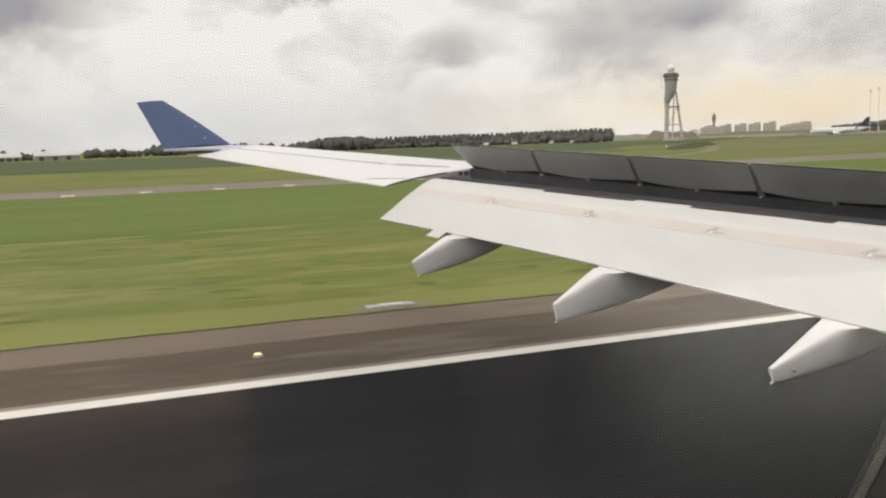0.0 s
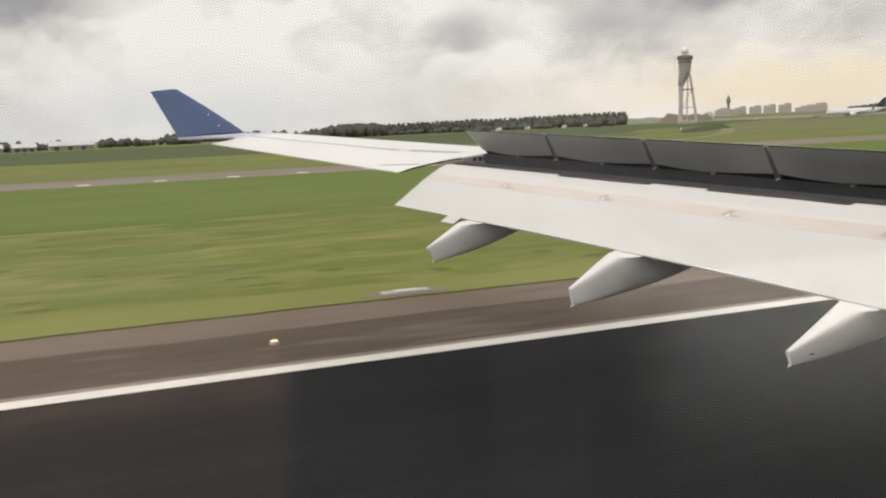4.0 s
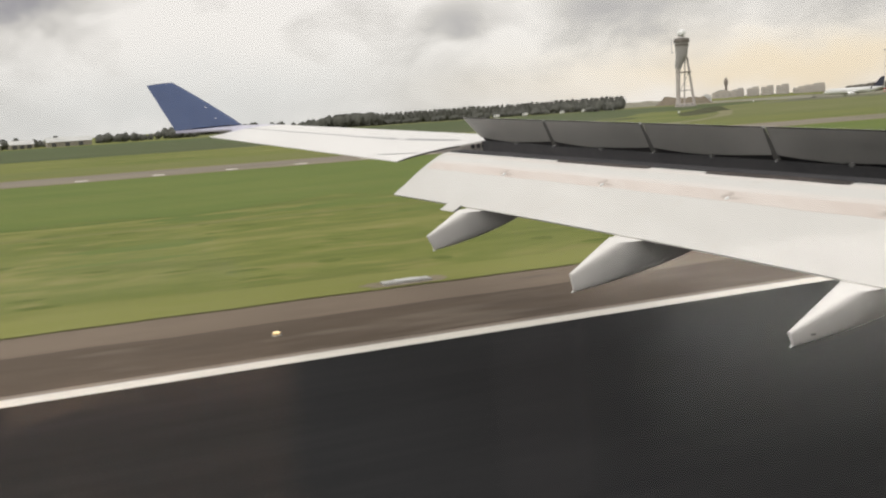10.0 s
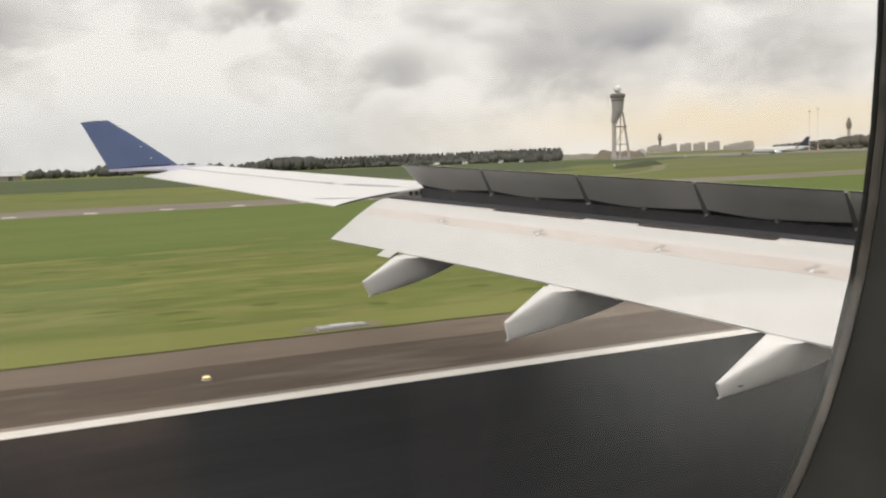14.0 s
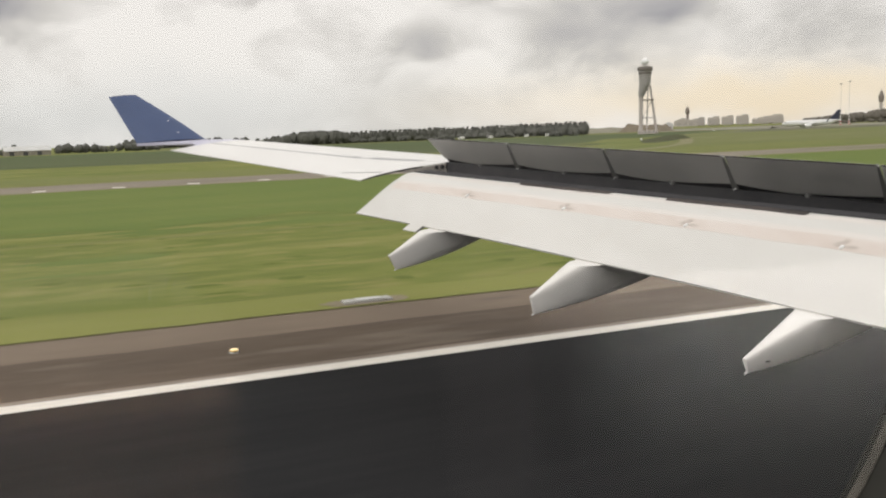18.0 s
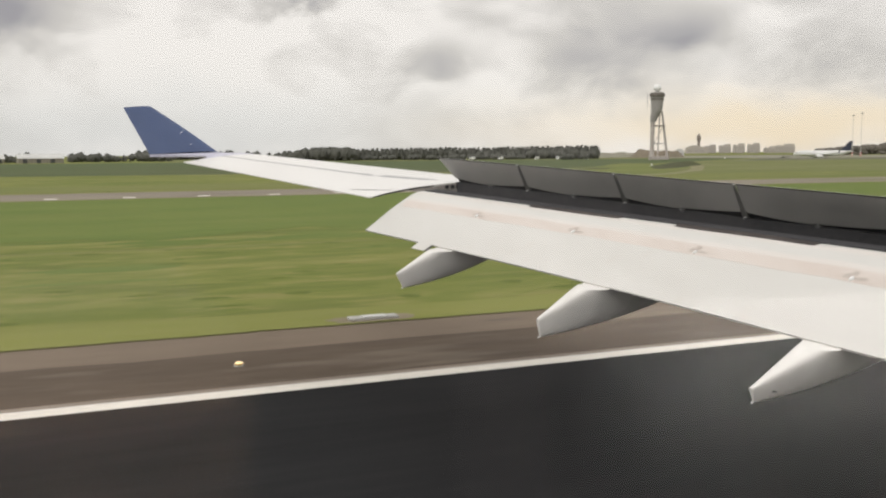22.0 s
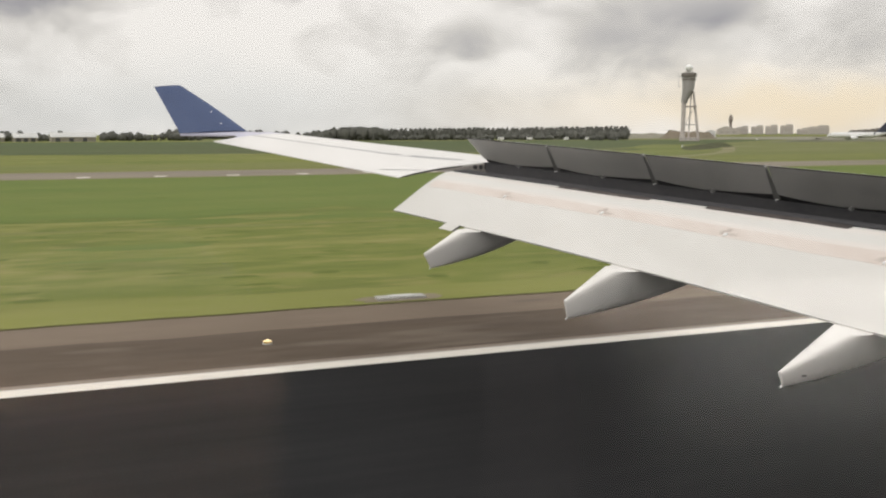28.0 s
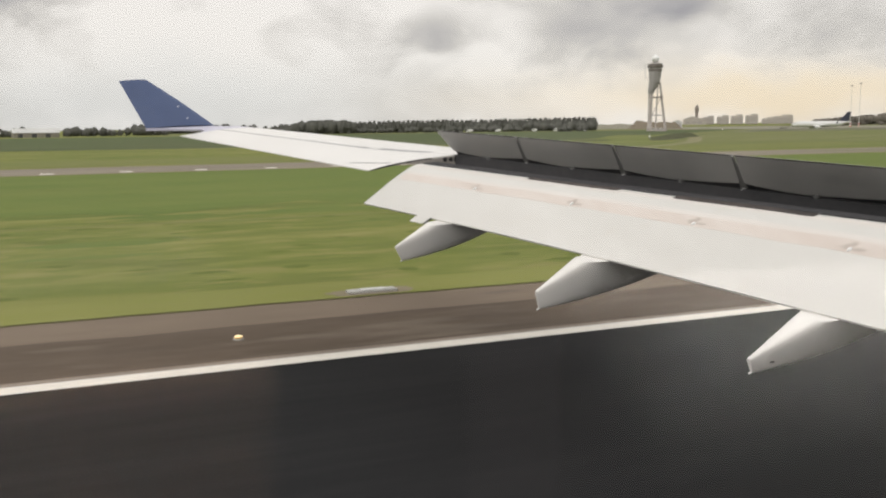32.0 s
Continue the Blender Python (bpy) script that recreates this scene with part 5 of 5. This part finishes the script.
# the low shelter by the taxiway
def shelter():
    y0 = 217.0
    t = thing("shelter", (0, y0, 0), "low aircraft shelter with sloping earth-brown roof and dark doors", "building")
    for i in range(8):
        xa, xb = -9.0 + 2.05 * i, -9.0 + 2.05 * (i + 1) - 0.06
        za, zb = 2.5 + 0.27 * i, 2.5 + 0.27 * (i + 1)
        part("door_panel", loft([[(xa, y0, 0), (xb, y0, 0), (xb, y0, zb), (xa, y0, za)], [(xa, y0 + 0.25, 0), (xb, y0 + 0.25, 0), (xb, y0 + 0.25, zb), (xa, y0 + 0.25, za)]]), DOORS, t, "dark folding door panel")
    rings = []
    for d, k in ((-1.6, 0.0), (0, 0.12), (6, 0.3), (14, 0.1), (22, -0.6)):
        rings.append([(x, y0 + d, z + k) for x, z in ((-15.5, 0.4), (-13, 1.4), (-9, 2.6), (-3, 3.7), (3, 4.7), (7.6, 5.2), (9.3, 4.9), (9.3, 4.4), (7.5, 4.7), (3, 4.25), (-3, 3.3), (-9, 2.2), (-13, 1.0), (-15.5, 0.0))])
    part("roof", loft(rings), ROOF, t, "weathered brown sloping roof", smooth=True)
    part("rear_wall", box(-13, y0 + 3, 0, 9, y0 + 20, 2.2), ROOF, t)
    part("side_wall", box(7.45, y0 + 0.05, 0, 8.0, y0 + 8, 4.6), CONCRETE, t)
    part("front_wall", box(-15.2, y0 - 0.6, 0, -9.1, y0 + 0.5, 2.0, bevel=0.05), CONCRETE, t, "pale low concrete wall")
    part("roof_vent", box(3.2, y0 + 6, 4.9, 8.6, y0 + 7.6, 5.8, bevel=0.1), CONCRETE, t)
    k = thing("kiosk", (9.8, y0 - 3, 0), "small white framed kiosk beside the shelter", "kiosk")
    for x in (7.2, 12.2):
        for y in (y0 - 4, y0 - 1.6):
            part("post", box(x - 0.16, y - 0.16, 0, x + 0.16, y + 0.16, 2.2, bevel=0.02), RADOME, k)
    part("roof", box(6.8, y0 - 4.3, 2.2, 12.6, y0 - 1.2, 2.6, bevel=0.04), RADOME, k)
    part("floor_slab", box(6.8, y0 - 4.3, 0, 12.6, y0 - 1.2, 0.35, bevel=0.03), RADOME, k)
    part("back_panel", box(7.3, y0 - 1.7, 0.35, 12.1, y0 - 1.6, 2.2), ROOF, k)
    part("ramp", loft([[(12.7, yy, 0), (16.0, yy, 0), (14.3, yy, 2.0), (12.7, yy, 2.2)] for yy in (y0 - 2.0, y0 - 1.4)]), CONCRETE, k)
    m = thing("floodlight_mast", (-13.6, y0 - 3, 0), "thin white floodlight mast with a flat lamp head", "mast")
    part("pole", tube((-13.6, y0 - 3, 0), (-13.6, y0 - 3, 11.3), 0.14, 0.09, seg=8), RADOME, m)
    part("lamp_head", box(-15.2, y0 - 3.3, 11.2, -12.0, y0 - 2.7, 11.6, bevel=0.06), GREYCLAD, m)
    for x in (-14.7, -12.5):
        part("lamp", tube((x, y0 - 3, 11.2), (x, y0 - 3, 10.9), 0.3, 0.24, seg=10), PALE, m)
    part("ladder", box(-13.45, y0 - 3.1, 0, -13.35, y0 - 2.9, 4.5), STEEL, m)

    for e in (t, k, m):
        e.matrix_basis = Matrix.Translation((-78, 0, 0)) @ e.matrix_basis


shelter()
solo("apron", sheet(-140, -42, 60, ragged(186, 3, 2.2), ragged(214.5, 0.8, 5.2), -0.04), TAXIWAY, "pale worn apron before the shelter", "pavement", kind="structure")


# far farm sheds
def shed(bearing, dist, wide, high):
    x, y, _ = polar(bearing, dist)
    t = thing("shed", (x, y, 0), "long white-roofed shed among far trees", "building", "far sheds")
    m = Matrix.Translation((x, y, 0)) @ pose(0, 0, 0, 0, 0, -bearing + 6)
    part("wall", box(-wide / 2, 0, 0, wide / 2, 14, high * 0.55, m=m), ROOF, t)
    part("roof", loft([[tuple(m @ Vector((px, py, pz))) for py, pz in ((-0.6, high * 0.5), (7, high), (14.6, high * 0.5), (7, high * 0.85))] for px in (-wide / 2 - 0.5, wide / 2 + 0.5)]), PALE, t, "pale metal roof")
    for i in range(3):
        part("door", box(-wide * 0.4 + wide * 0.3 * i, -0.15, 0, -wide * 0.4 + wide * 0.3 * i + 3, 0, high * 0.42, m=m), DOORS, t)


shed(-2.2, 700, 30, 6.6)
shed(-4.75, 720, 16, 6.0)
shed(-7.2, 720, 34, 6.2)


def van(bearing, dist, heading):
    x, y, _ = polar(bearing, dist)
    t = thing("van", (x, y, 0), "small white van parked by the trees", "van", "parked vans")
    m = Matrix.Translation((x, y, 0)) @ pose(0, 0, 0, 0, 0, heading)
    part("body", box(-2.4, -0.95, 0.35, 2.4, 0.95, 2.3, bevel=0.2, m=m), RADOME, t)
    part("windscreen", box(1.6, -0.97, 1.35, 2.42, 0.97, 2.0, bevel=0.05, m=m), DARKGLASS, t)
    for px in (-1.5, 1.5):
        for s in (-1, 1):
            part("wheel", tube(m @ Vector((px, s * 0.7, 0.36)), m @ Vector((px, s * 0.98, 0.36)), 0.36, seg=12), RUBBER, t)


for b, d in ((23.7, 708), (25.5, 708), (27.8, 700), (29.1, 705), (30.95, 690)):
    van(b, d, 20 + b * 7)

# ---- small things by the runway ----
fixture = thing("edge_light", (3.6, 23.75, 0), "low runway edge light with a warm lamp", "light", "runway edge lights")
part("base_plate", tube((3.6, 23.75, 0.0), (3.6, 23.75, 0.03), 0.14, 0.13, seg=18), CONCRETE, fixture)
part("stem", tube((3.6, 23.75, 0.03), (3.6, 23.75, 0.07), 0.10, 0.12, seg=12), YELLOW_LINE, fixture)
part("lens", tube((3.6, 23.75, 0.07), (3.6, 23.75, 0.10), 0.12, 0.08, seg=14), LAMP, fixture, "lit warm lens")
for i in (-4, -3, -2, -1, 1, 2, 3, 4):
    copy_thing(fixture, pose(3.6 + 60 * i, 23.75, 0))


def pad_at(x, y):
    t = thing("concrete_pad", (x, y, 0), "pale concrete pad at the edge of the grass", "slab", "pads beside the shoulder")
    b = box(-0.85, -0.28, 0.0, 0.85, 0.28, 0.11, bevel=0.02, m=Matrix.Translation((x, y, 0)))
    part("slab", b, CONCRETE, t)
    part("cover", box(-0.40, -0.20, 0.105, 0.45, 0.20, 0.135, bevel=0.012, m=Matrix.Translation((x, y, 0))), PALE, t, "pale metal cover")
    rim = bmesh.new()
    ring = []
    for i in range(48):
        a = math.tau * i / 48
        ring.append(rim.verts.new((x + (1.5 + 0.35 * noise.noise((math.cos(a) * 2, math.sin(a) * 2, 1))) * math.copysign(abs(math.cos(a)) ** 0.6, math.cos(a)), y + 0.02 + 0.56 * math.copysign(abs(math.sin(a)) ** 0.7, math.sin(a)), 0.036)))
    rim.faces.new(ring)
    part("bare_ground", rim, BARE, t, "bare dusty ground round the pad")
    return t


pad = pad_at(8.9, 28.75)
for i in (-3, -2, -1, 1, 2, 3):
    copy_thing(pad, pose(8.9 + 60 * i, 28.75, 0))


def board(x, y, w, h, mat, label):
    t = thing("airfield_sign", (x, y, 0), label, "sign")
    part("panel", box(x - w / 2, y - 0.12, 0.25, x + w / 2, y + 0.12, 0.25 + h, bevel=0.03), mat, t)
    for dx in (-w * 0.35, w * 0.35):
        part("foot", tube((x + dx, y, 0), (x + dx, y, 0.26), 0.05, seg=8), STEEL, t)


board(-150, 62, 3.2, 1.2, SIGN, "yellow-orange airfield sign on the grass")
board(-95, 74, 2.6, 1.1, PALE, "pale grey back of an airfield sign")
board(-330, 37.4, 0.75, 1.0, SIGN, "yellow and white marker box on the grass")
for x, y in ((196, 281), (420, 515), (-30, 119.5)):
    post = thing("marker_board", (x, y, 0), "small white marker board on a stake", "marker", "white marker boards")
    part("plate", box(x - 0.28, y - 0.03, 0.35, x + 0.28, y + 0.03, 1.15, bevel=0.01), RADOME, post)
    part("stake", tube((x, y, 0), (x, y, 0.4), 0.04, seg=6), STEEL, post)
